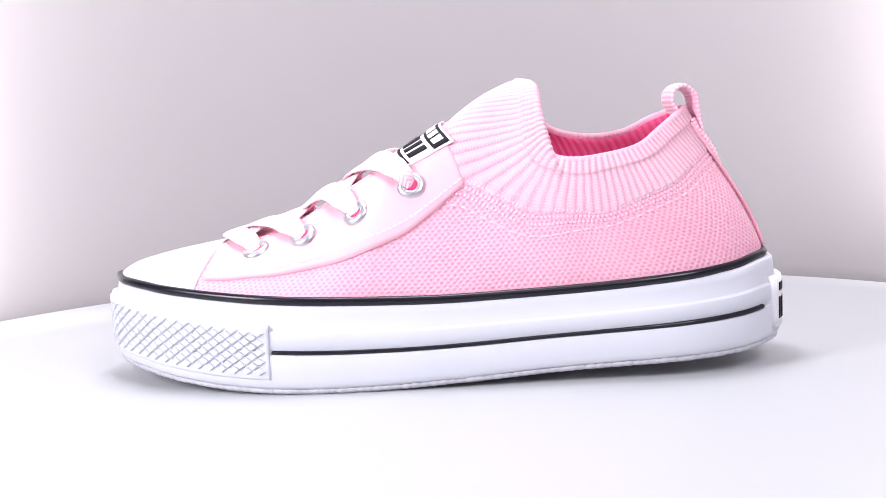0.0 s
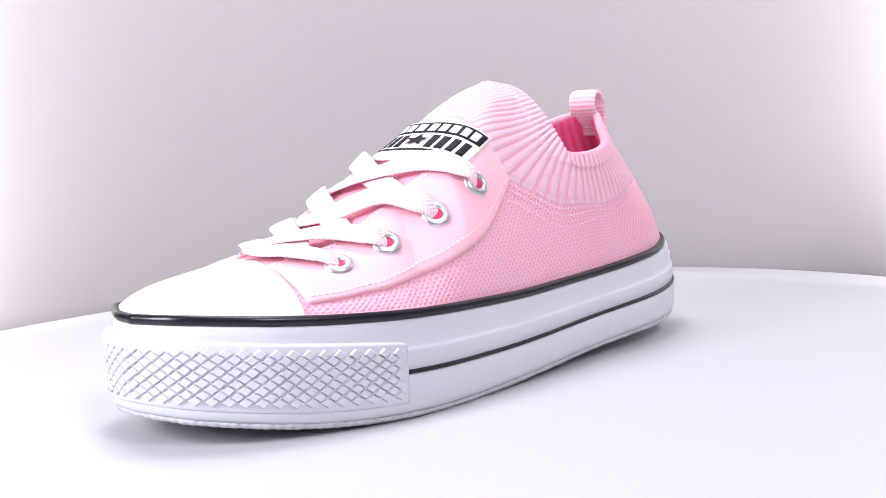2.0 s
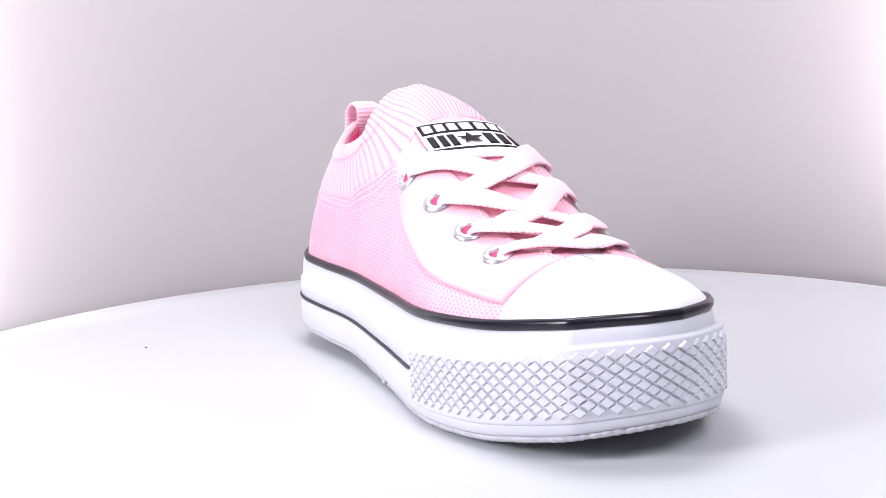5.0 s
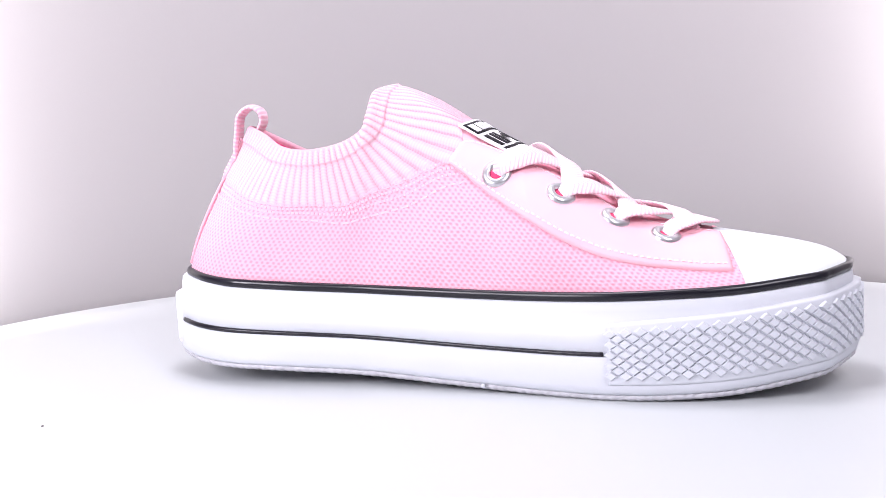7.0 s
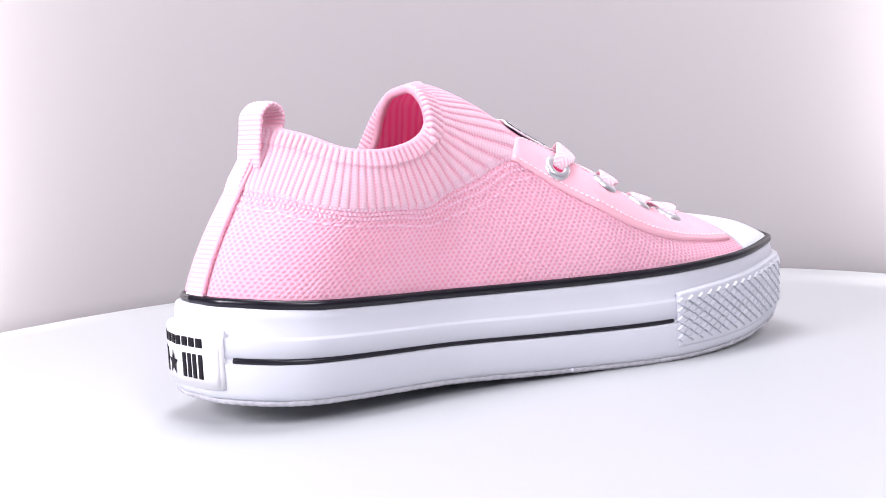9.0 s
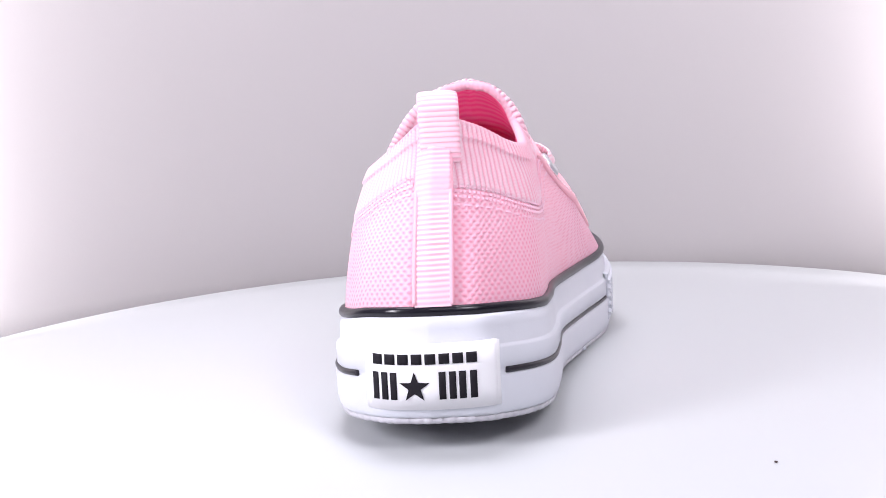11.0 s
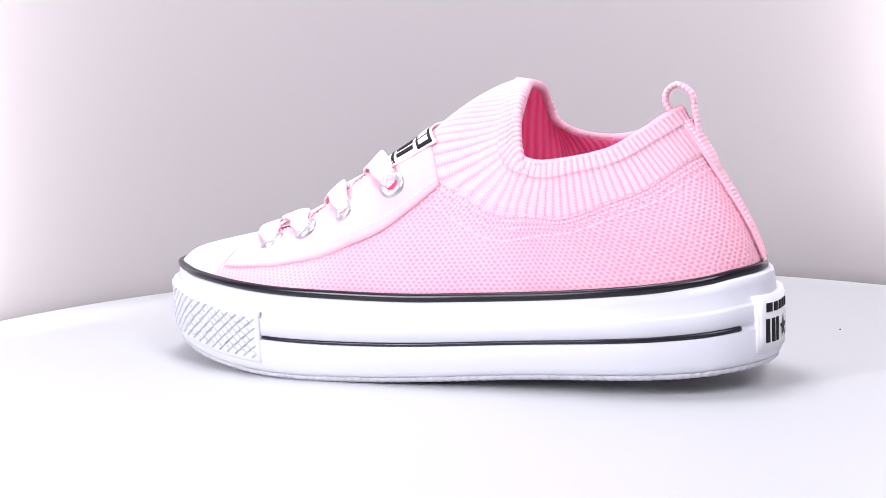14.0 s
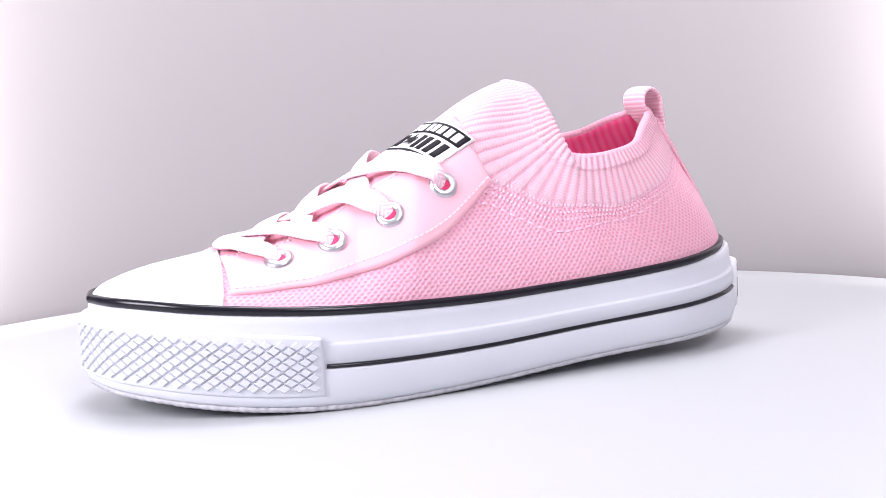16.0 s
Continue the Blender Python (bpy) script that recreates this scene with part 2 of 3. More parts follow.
def backdrop():
    """A curved upright sheet that stands behind the turntable, open towards the camera."""
    a = np.radians(np.linspace(-28, 168, 141))
    z = np.array([-0.025, 0.0, 0.02, 0.05, 0.1, 0.2, 0.3, 0.45, 0.6])
    r = 0.312 + 0 * z
    pts = np.stack([r[None] * np.cos(a)[:, None], r[None] * np.sin(a)[:, None], np.broadcast_to(z, (len(a), len(z)))], -1)
    nrm = np.stack([-np.cos(a), -np.sin(a), 0 * a], -1)[:, None] * np.ones((1, len(z), 1))
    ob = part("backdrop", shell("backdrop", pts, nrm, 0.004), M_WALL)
    return tagged(ob, "smooth off-white curved backdrop standing behind the turntable", "backdrop", "", "structure")


backdrop()


def turntable():
    base = tagged(new("turntable"), "slightly oval glossy white turntable platform carrying the sneaker", "turntable")
    a = np.linspace(0, 2 * np.pi, 180, endpoint=False)
    edge = disc_radius(a)[:, None]
    r = np.concatenate([edge * np.array([[0.0, 0.3, 0.6, 0.9]]), edge - 0.002, edge - 0.0006, edge, edge, edge - 0.002, edge * 0.0], 1)
    z = np.broadcast_to(np.array([0, 0, 0, 0, 0, -.0006, -.002, -.012, -.014, -.014]), r.shape)
    pts = np.stack([r * np.cos(a)[:, None], r * np.sin(a)[:, None], z], -1)
    part("disc", grid_mesh("disc", pts, None, True, False), M_DISC, base)
    part("pedestal", lathe("pedestal", [(0.0, -0.0142), (0.12, -0.0142), (0.12, -0.0248), (0.0, -0.0248)], 64), M_ROOM, base)
    bm = bmesh.new()
    bmesh.ops.create_icosphere(bm, subdivisions=2, radius=0.00045)
    for v in bm.verts:
        v.co *= 1 + 0.35 * noise.noise(v.co * 3000)
        v.co.z *= 0.6
    me = bpy.data.meshes.new("crumb")
    bm.to_mesh(me)
    bm.free()
    c = part("crumb", me, M_DIRT, base, "tiny dark brown crumb on the disc")
    c.location = (0.1326, 0.095, 0.0003)
    return base


TURNTABLE = turntable()

# ---------------------------------------------------------------- the sneaker's master curves
LIFT = 0.0185  # height of the disc's face below the curves' zero
SIDE_A = spline([(-.1456, .0145), (-.1422, .004), (-.1376, -.0045), (-.128, -.0137), (-.1114, -.0248), (-.0738, -.0380), (-.03, -.0400), (.03, -.0385),
                 (.068, -.0388), (.0862, -.0368), (.1032, -.0308), (.1140, -.0220), (.1194, -.0135), (.1210, -.001)], 400)
SIDE_B = spline([(-.1456, .0145), (-.1441, .0245), (-.1416, .031), (-.1350, .0425), (-.1290, .0482), (-.1074, .0555), (-.0869, .0583), (-.0598, .0572),
                 (-.02, .0475), (.03, .038), (.065, .0365), (.088, .0345), (.103, .0285), (.1135, .0195), (.1182, .012), (.1207, -.001)], 400)
HALF = 300
PLAN = np.vstack([along(SIDE_A, np.linspace(0, 1, HALF, endpoint=False)), along(SIDE_B, np.linspace(1, 0, HALF, endpoint=False))])
_t = np.roll(PLAN, -3, 0) - np.roll(PLAN, 3, 0)
PLAN_OUT = normalised(np.stack([_t[:, 1], -_t[:, 0]], 1))
if PLAN_OUT[HALF // 2, 1] > 0:
    PLAN_OUT = -PLAN_OUT
for _ in range(6):
    PLAN_OUT = normalised(PLAN_OUT + np.roll(PLAN_OUT, 1, 0) + np.roll(PLAN_OUT, -1, 0))


def height(points):
    c = spline(points, 300)
    o = c[:, 0].argsort()
    return lambda x: np.interp(x, c[o, 0], c[o, 1]) + LIFT


BAND_A = height([(-.148, .0228), (-.138, .0225), (-.1302, .0218), (-.1131, .0200), (-.0899, .018), (-.0555, .0160), (-.014, .0148), (.0149, .0153), (.0458, .0165),
                 (.077, .0188), (.0993, .0210), (.1109, .0228), (.122, .0240)])
BAND_B = height([(-.148, .0228), (-.138, .0225), (-.1245, .0214), (-.1026, .0193), (-.0726, .0180), (-.0338, .0170), (.0062, .0176), (.0476, .0192), (.0896, .0215),
                 (.1105, .0233), (.122, .0240)])
SOLE_LOW = height([(-.148, -.0062), (-.138, -.0086), (-.12, -.0118), (-.1, -.0146), (-.08, -.016), (-.055, -.0166), (-.03, -.0162), (0, -.0147), (.03, -.0127), (.055, -.0115),
                   (.08, -.0106), (.1, -.0096), (.122, -.0075)])
IS_A = np.arange(2 * HALF) < HALF


def blend_sides(fa, fb, x, y):
    """A height that passes from one side of the shoe to the other across its width."""
    s = np.clip((y + 0.035) / 0.08, 0, 1)
    s = s * s * (3 - 2 * s)
    return fa(x) * (1 - s) + fb(x) * s


BAND_Z = blend_sides(BAND_A, BAND_B, PLAN[:, 0], PLAN[:, 1])
LOW_Z = SOLE_LOW(PLAN[:, 0])


def ring(out, frac=None, z=None):
    """The plan's outline moved outwards; its height is a fraction between the sole's lower edge and the band."""
    p = PLAN + PLAN_OUT * (out if np.isscalar(out) else np.asarray(out)[:, None])
    zz = LOW_Z + (BAND_Z - LOW_Z) * frac if z is None else z
    return np.column_stack([p, zz])


sneaker = tagged(new("sneaker"), "pink knit low-top sneaker with white platform sole and pale laces", "sneaker")

# ---------------------------------------------------------------- sole
LEDGE = 0.66
LINE_F = 0.415


def closed_loft(name, rings, cap_low=False, cap_top=False):
    pts = np.stack(rings, 1)
    me = grid_mesh(name, pts, None, True, False)
    bm = bmesh.new()
    bm.from_mesh(me)
    if cap_low or cap_top:
        bmesh.ops.holes_fill(bm, edges=[e for e in bm.edges if e.is_boundary], sides=0)
    bmesh.ops.recalc_face_normals(bm, faces=bm.faces)
    bm.to_mesh(me)
    bm.free()
    me.polygons.foreach_set("use_smooth", [True] * len(me.polygons))
    return me


wall = [ring(-.010, 0.02), ring(-.0022, 0.0), ring(-.0010, 0.012), ring(-.0004, 0.04), ring(0, 0.10), ring(.0001, LINE_F - .04), ring(-.0001, LINE_F - .025),
        ring(-.0009, LINE_F - .012), ring(-.0009, LINE_F + .03), ring(-.0004, LINE_F + .045), ring(-.0004, LEDGE - .02), ring(-.0006, LEDGE - .006), ring(-.0014, LEDGE + .008),
        ring(-.0017, LEDGE + .02), ring(-.0020, 0.85), ring(-.0024, 0.93), ring(-.0032, 0.955), ring(-.009, 0.96)]
midsole = part("midsole", closed_loft("midsole", wall, True, True), M_RUBBER, sneaker, "thick white rubber platform midsole wall")

s_len = np.concatenate([[0], np.cumsum(np.linalg.norm(np.diff(PLAN, axis=0), axis=1))])
teeth = 0.0003 * np.sign(np.sin(s_len * 2 * np.pi / 0.0034))
edge_z = LOW_Z - 0.0019
edge_z = edge_z - (edge_z.min() - 0.00005)
outsole = part("outsole", closed_loft("outsole", [ring(-.0012 + teeth, z=LOW_Z + 0.0002), ring(-.0014 + teeth, z=LOW_Z - .0012), ring(-.0024 + teeth, z=edge_z),
                                                  ring(-.012, z=edge_z + 0.0001)], True), M_TREAD, sneaker, "grubby white rubber outsole with a serrated edge")

band = ring(-.0033 - .0024 * np.clip((PLAN[:, 0] - .085) / .03, 0, 1), z=BAND_Z - .0001)
band = part("piping", tube("piping", band, 0.00170, 12, True, 0.85), M_BLACK, sneaker, "glossy black rubber piping round the upper edge of the sole")


def loop_index(x, a_side):
    """Position along the plan's loop where one of its sides reaches x."""
    idx = np.arange(0, HALF) if a_side else np.arange(HALF, 2 * HALF)
    return float(np.interp(x, *zip(*sorted((PLAN[i, 0], i) for i in idx))))


def on_wall(i, frac=None, z=None, out=0.0):
    """A point on the sole's wall at the position i of the loop, its outward direction, and the loop's direction."""
    n = 2 * HALF
    i = np.asarray(i, float) % n
    k = np.arange(n + 1)
    wrap = lambda a: np.stack([np.interp(i, k, np.append(a[:, c], a[0, c])) for c in range(a.shape[1])], -1)
    p, o = wrap(PLAN), normalised(wrap(PLAN_OUT))
    lo, hi = np.interp(i, k, np.append(LOW_Z, LOW_Z[0])), np.interp(i, k, np.append(BAND_Z, BAND_Z[0]))
    zz = lo + (hi - lo) * frac if z is None else z
    return np.concatenate([p + o * np.asarray(out)[..., None] if np.ndim(out) else p + o * out, np.broadcast_to(zz, p.shape[:-1])[..., None]], -1), np.concatenate([o, 0 * o[..., :1]], -1)


for a_side, x0, x1 in ((True, -.0728, .1105), (False, -.0570, .1125)):
    i = np.linspace(loop_index(x0, a_side), loop_index(x1, a_side), 160)
    p, _o = on_wall(i, LINE_F + .010, out=-.0007)
    k = np.linspace(0, 1, 160)
    part("side_stripe", tube("side_stripe", p, 0.00075 + 0.0003 * np.clip((k - .6) * 3, 0, 1), 8), M_BLACK, midsole, "thin black line moulded along the sole")

# ---------------------------------------------------------------- toe bumper with raised diamonds
I_A, I_B = loop_index(-.0738, True), loop_index(-.0587, False) - 2 * HALF


def bumper():
    i = np.linspace(I_B, I_A, 160)
    top = .72 + .09 * np.sin(np.linspace(0, np.pi, 160)) ** .6
    f = [.115, .125, .15, .25, .4, .55, top - .03, top - .012, top, top + .006]
    o = np.array([.0000, .0004, .0006, .0005, .0005, .0005, .0006, .0005, .0001, -.0020])
    pts = np.stack([on_wall(i, ff, out=oo)[0] for ff, oo in zip(f, o)], 1)
    nrm = np.repeat(on_wall(i, .5)[1][:, None], len(f), 1)
    ob = part("toe_bumper", shell("toe_bumper", pts, nrm, 0.0016), M_RUBBER, sneaker, "white rubber toe bumper with raised diamond pattern")
    # diamonds
    length = np.concatenate([[0], np.cumsum(np.linalg.norm(np.diff(on_wall(i, .4)[0], axis=0), axis=1))])
    pitch, half_z = length[-1] / 40, 0.0017
    b, h = 0.48, 0.0010
    verts = [(-pitch * b, 0, 0), (0, -half_z * .95, 0), (pitch * b, 0, 0), (0, half_z * .95, 0),
             (-pitch * .36, 0, h), (0, -half_z * .70, h), (pitch * .36, 0, h), (0, half_z * .70, h)]
    faces = [(4, 5, 6, 7), (0, 1, 5, 4), (1, 2, 6, 5), (2, 3, 7, 6), (3, 0, 4, 7)]
    stud = mesh_from("diamond", verts, faces, None, False)
    joined_v, joined_f = [], []
    count = 0
    for row in range(9):
        for col in range(40):
            s = (col + (0.5 if row % 2 else 0.0) + .25) * pitch
            if s > length[-1] - pitch * .4:
                continue
            ii = np.interp(s, length, i)
            lo, hi = on_wall(ii, .19)[0][2], on_wall(ii, float(np.interp(ii, i, top)) - .065)[0][2]
            zc = lo + (hi - lo) * (row + .5) / 9
            p, o = on_wall(ii, z=zc, out=.00048)
            zs = (hi - lo) / 9 / half_z
            o = Vector(o)
            t = Vector((0, 0, 1)).cross(o).normalized()
            m = Matrix((t, Vector((0, 0, 1)) * zs, o)).transposed().to_4x4()
            m.translation = Vector(p)
            if count < 290 and 2 <= col < 37:
                d = part("diamond", stud, M_RUBBER, ob)
                d.matrix_basis = m
                count += 1
            else:
                k = len(joined_v)
                joined_v += [m @ Vector(v) for v in verts]
                joined_f += [tuple(a + k for a in f) for f in faces]
    tagged(part("bumper_relief", mesh_from("bumper_relief", joined_v, joined_f, None, False), M_RUBBER, ob), kind="stuff")


bumper()

# ---------------------------------------------------------------- heel label
HEEL_STEP = float(np.linalg.norm(np.diff(PLAN[HALF - 40:HALF + 40], axis=0), axis=1).mean())
HEEL_I = HALF + .0014 / HEEL_STEP  # the label sits a little off the middle


def heel_patch(s0, s1, z0, z1, out, thick, name, mat, parent, label="", slant=0.0):
    n = max(4, int((s1 - s0) / 0.0012))
    s = np.linspace(s0, s1, n)
    z = np.linspace(z0, z1, 4)
    pts = np.stack([on_wall(HEEL_I + s / HEEL_STEP, z=zz + LIFT, out=out)[0] for zz in z], 1)
    nrm = np.repeat(on_wall(HEEL_I + s / HEEL_STEP, .5)[1][:, None], 4, 1)
    return part(name, shell(name, pts, nrm, thick), mat, parent, label)


def heel_label():
    plate = heel_patch(-.0235, .0190, -.0045, .0150, .0007, .003, "heel_label", M_WHITE, sneaker, "white rubber heel label with black print")
    heel_patch(-.0222, .0177, -.0036, .0142, .0010, .001, "heel_inset", M_WHITE, plate)
    # upper line of print: eight blocks
    s = -.0195
    for k in range(8):
        heel_patch(s, s + .0031, .0093, .0124, .00125, .0005, "print_bar", M_INK, plate)
        s += .0040
    # lower line: three tall blocks, a star, four tall blocks
    for s in (-.0198, -.0168, -.0140):
        heel_patch(s, s + .0019, -.0013, .0069, .00125, .0005, "print_bar", M_INK, plate)
    for s in (.0003, .0033, .0062, .0094):
        heel_patch(s, s + .0020, -.0013, .0069, .00125, .0005, "print_bar", M_INK, plate)
    pts, fs = star_points(.0047), []
    c = -.0068
    v = []
    for x, y in pts + [(0, 0)]:
        p, o = on_wall(HEEL_I + (c + x) / HEEL_STEP, z=.0024 + y + LIFT, out=.0013)
        v.append(p)
    part("star", mesh_from("star", v, [(k, (k + 1) % 10, 10) for k in range(10)], None, False), M_INK, plate, "black five-pointed star")


heel_label()

# ---------------------------------------------------------------- upper: one smooth body from the band to the ridge and the collar's rim
RIDGE = spline([(-.1408, .0145, .0222), (-.1390, .0143, .0244), (-.1320, .0140, .0276), (-.119, .0140, .0305), (-.103, .0140, .0334), (-.093, .014, .0352), (-.0775, .0138, .0383),
                (-.0589, .0115, .0445), (-.046, .007, .0530), (-.0283, .006, .0636), (-.0098, .0055, .0744), (-.0006, .0055, .0808), (.0080, .0055, .0868), (.0160, .0055, .0908), (.0222, .0055, .0929), (.0278, .0055, .0922)], 400)
RIM_A = spline([(.0278, .0055, .0922), (.0294, -.0035, .0900), (.0293, -.0112, .0830), (.0288, -.0170, .0730), (.0315, -.0215, .0660), (.038, -.0250, .0630),
                (.049, -.0275, .0632), (.0654, -.0222, .0662), (.0760, -.0128, .0725), (.0840, -.0058, .0778), (.0868, -.001, .0795)], 400)
RIM_B = spline([(.0278, .0055, .0922), (.0296, .0130, .0908), (.0300, .0192, .0855), (.0315, .0225, .0780), (.0400, .0250, .0722), (.0537, .0252, .0697),
                (.0665, .0208, .0712), (.0760, .0130, .0760), (.0840, .0056, .0790), (.0868, -.001, .0795)], 400)
FRONT_X = .014  # where the base of the collar begins
BASE = PLAN + PLAN_OUT * (-.0040 - .0016 * np.clip((PLAN[:, 0] - .085) / .03, 0, 1))[:, None]
BASE3 = np.column_stack([BASE, BAND_Z - .0006])
_a, _b = BASE3[:HALF + 1], np.vstack([BASE3[:1], BASE3[:HALF - 1:-1]])


def split(curve):
    k = int(np.argmin(np.abs(curve[:, 0] - FRONT_X) + 10 * (np.arange(len(curve)) < 20)))
    return spline(curve[:k + 1:3] if (k % 3 == 0) else np.vstack([curve[:k:3], curve[k:k + 1]]), 400), spline(np.vstack([curve[k:-1:3], curve[-1:]]), 400)


A1, A2 = split(_a)
B1, B2 = split(_b)
UU = np.array([0, .06, .12, .2, .3, .38, .47, .58, .7, .85, 1.0, 1.25, 1.5, 1.75, 2.0])
NN = np.array([2.0, 2.0, 2.0, 1.8, 1.56, 1.52, 1.7, 1.95, 2.25, 2.2, 1.9, 1.9, 2.1, 2.1, 2.1])
TUCK_A = np.array([0, 0, 0, 0, 0, 0, .08, .20, .07, .14, .17, .0, 0, 0, 0])
TUCK_B = np.array([0, 0, .0, .0, .0, .03, .04, .03, .0, .09, .12, .0, 0, 0, 0])
KK = np.array([1, 1, 1, 1, 1, 1, 1, 1, 1, 1, 1.0, .65, .4, .3, .3])


def plain_surface(u, wt):
    """The upper's skin before its fold at the collar's front is eased. u: 0 at the toe, 1 at the collar's front, 2 at the heel; wt: -1 and 1 at the band, 0 at the ridge or rim."""
    u, wt = np.broadcast_arrays(np.asarray(u, float), np.asarray(wt, float))
    w = 1 - np.abs(wt)
    a_side = (wt < 0)[..., None]
    f, c = np.clip(u, 0, 1), np.clip(u - 1, 0, 1)
    front = (u <= 1)[..., None]
    base = np.where(front, np.where(a_side, along(A1, f), along(B1, f)), np.where(a_side, along(A2, c), along(B2, c)))
    top = np.where(front, along(RIDGE, f), np.where(a_side, along(RIM_A, c), along(RIM_B, c)))
    top = top + np.array([0, 0, LIFT])
    n, k = np.interp(u, UU, NN), np.interp(u, UU, KK)
    a = w * np.pi / 2
    hy = 1 - np.cos(a) ** (2 / n)
    hz = np.sin(a) ** (2 / n)
    tuck = np.where(wt < 0, np.interp(u, UU, TUCK_A), np.interp(u, UU, TUCK_B))
    hy = hy + tuck * np.sin(np.pi * np.clip(w / .78, 0, 1))
    hx = k * w + (1 - k) * (0.45 * w + 0.55 * w * w * (3 - 2 * w))
    hy = k * hy + (1 - k) * (0.15 * w + 0.85 * w ** 2.4)
    hz = k * hz + (1 - k) * w
    h = np.stack([hx, hy, hz], -1)
    return base + (top - base) * h


def surface(u, wt):
    """The upper's skin, eased round the collar's front so that no crease runs down from the rim's corner."""
    u, wt = np.broadcast_arrays(np.asarray(u, float), np.asarray(wt, float))
    wide = .24 * np.exp(-((u - 1.03) / .17) ** 2) * np.clip(1.25 * np.abs(wt), 0, 1) ** .8
    total = 0
    for step, share in ((-1, .06), (-.66, .13), (-.33, .19), (0, .24), (.33, .19), (.66, .13), (1, .06)):
        total = total + share * plain_surface(np.clip(u + step * wide, 0, 2), wt)
    return total


def skin(u, wt, offset=0.0, eps=2e-3):
    """Points of the skin moved outwards, and its normals."""
    u, wt = np.broadcast_arrays(np.asarray(u, float), np.asarray(wt, float))
    u0, u1 = np.clip(u - eps, 0.004, 2), np.clip(u + eps, 0.006, 2)
    sign = np.where(wt < 0, -1, 1)
    m = np.clip(np.abs(wt), 1.5e-3, 1)
    w0, w1 = sign * np.clip(m - 4 * eps, 1e-3, 1), sign * np.clip(m + 4 * eps, 2e-3, 1)
    du = surface(u1, wt) - surface(u0, wt)
    dw = (surface(u, w1) - surface(u, w0)) * sign[..., None]
    nrm = normalised(np.cross(dw, du))
    return surface(u, wt) + nrm * (offset[..., None] if np.ndim(offset) else offset), nrm


_n = skin(np.array([0.5]), np.array([-0.5]))[1]
NSIGN = 1.0 if _n[0, 1] < 0 else -1.0


def coat(u, wt, offset=0.0):
    p, nrm = skin(u, wt)
    nrm = nrm * NSIGN
    return p + nrm * (np.asarray(offset)[..., None] if np.ndim(offset) else offset), nrm


GU, GW = np.meshgrid(np.linspace(0.0, 2.0, 501), np.concatenate([np.linspace(-1, -.002, 130), np.linspace(.002, 1, 130)]), indexing="ij")
GP = surface(GU, GW)


def find(x=None, y=None, z=None, a_side=None):
    """The place (u, wt) on the skin that lies nearest to the given coordinates."""
    d = 0
    for k, c in enumerate((x, y, z)):
        if c is not None:
            d = d + (GP[..., k] - c - (LIFT if k == 2 else 0)) ** 2
    if a_side is not None:
        d = d + np.where((GW < 0) == a_side, 0, 1)
    k = np.unravel_index(np.argmin(d), d.shape)
    return float(GU[k]), float(GW[k])


def uv_of(p):
    """Lengths along both directions of a grid of points, in metres."""
    lu = np.concatenate([np.zeros((1, p.shape[1])), np.cumsum(np.linalg.norm(np.diff(p, axis=0), axis=-1), 0)])
    lv = np.concatenate([np.zeros((p.shape[0], 1)), np.cumsum(np.linalg.norm(np.diff(p, axis=1), axis=-1), 1)], 1)
    return np.stack([np.broadcast_to(lu[:, :1], lv.shape), lv], -1)


# insole
ins = [ring(-.006, .93), ring(-.02, .90), ring(-.033, .89)]
part("insole", closed_loft("insole", ins, True), M_LINING, sneaker, "hot pink insole")

# white toe cap
CAP_SIDE, CAP_MID = find(-.1005, None, .022, True)[0], find(-.0960, .011, None)[0]
wt = np.concatenate([np.linspace(-1, -.004, 50), np.linspace(.004, 1, 50)])[None]
uc = CAP_SIDE + (CAP_MID - CAP_SIDE) * np.clip(1 - np.abs(wt), 0, 1) ** .8
q = np.linspace(.004, 1, 70)[:, None]
p, nrm = coat(q * uc, wt + 0 * q, .0009)
nrm[:, 49] = nrm[:, 50] = normalised(nrm[:, 49] + nrm[:, 50])
part("toe_cap", shell("toe_cap", p, nrm, .0016), M_CAP, sneaker, "smooth white rubber toe cap")

# ---------------------------------------------------------------- ribbed collar
SEAM_A = [find(x, None, z, True) for x, z in ((-.006, .0610), (.0006, .0560), (.0124, .0504), (.0288, .0438), (.0474, .0429), (.0682, .0482), (.0891, .0592))]
SEAM_B = [find(x, None, z, False) for x, z in ((-.006, .0665), (-.0001, .0635), (.0167, .0572), (.0356, .0504), (.0542, .0497), (.0789, .0526), (.0929, .0578))]
TOP_U = find(-.0025, .0055, None)[0]


def smooth_seam(seam):
    pts = sorted((u, abs(w)) for u, w in seam)
    c = spline([(TOP_U, .02), *pts, (2.0, pts[-1][1])], 300)
    o = c[:, 0].argsort()
    u, w = c[o, 0], c[o, 1]
    for _ in range(12):
        w = np.concatenate([w[:1], (w[:-2] + 2 * w[1:-1] + w[2:]) / 4, w[-1:]])
    return u, np.clip(w, .01, .97)


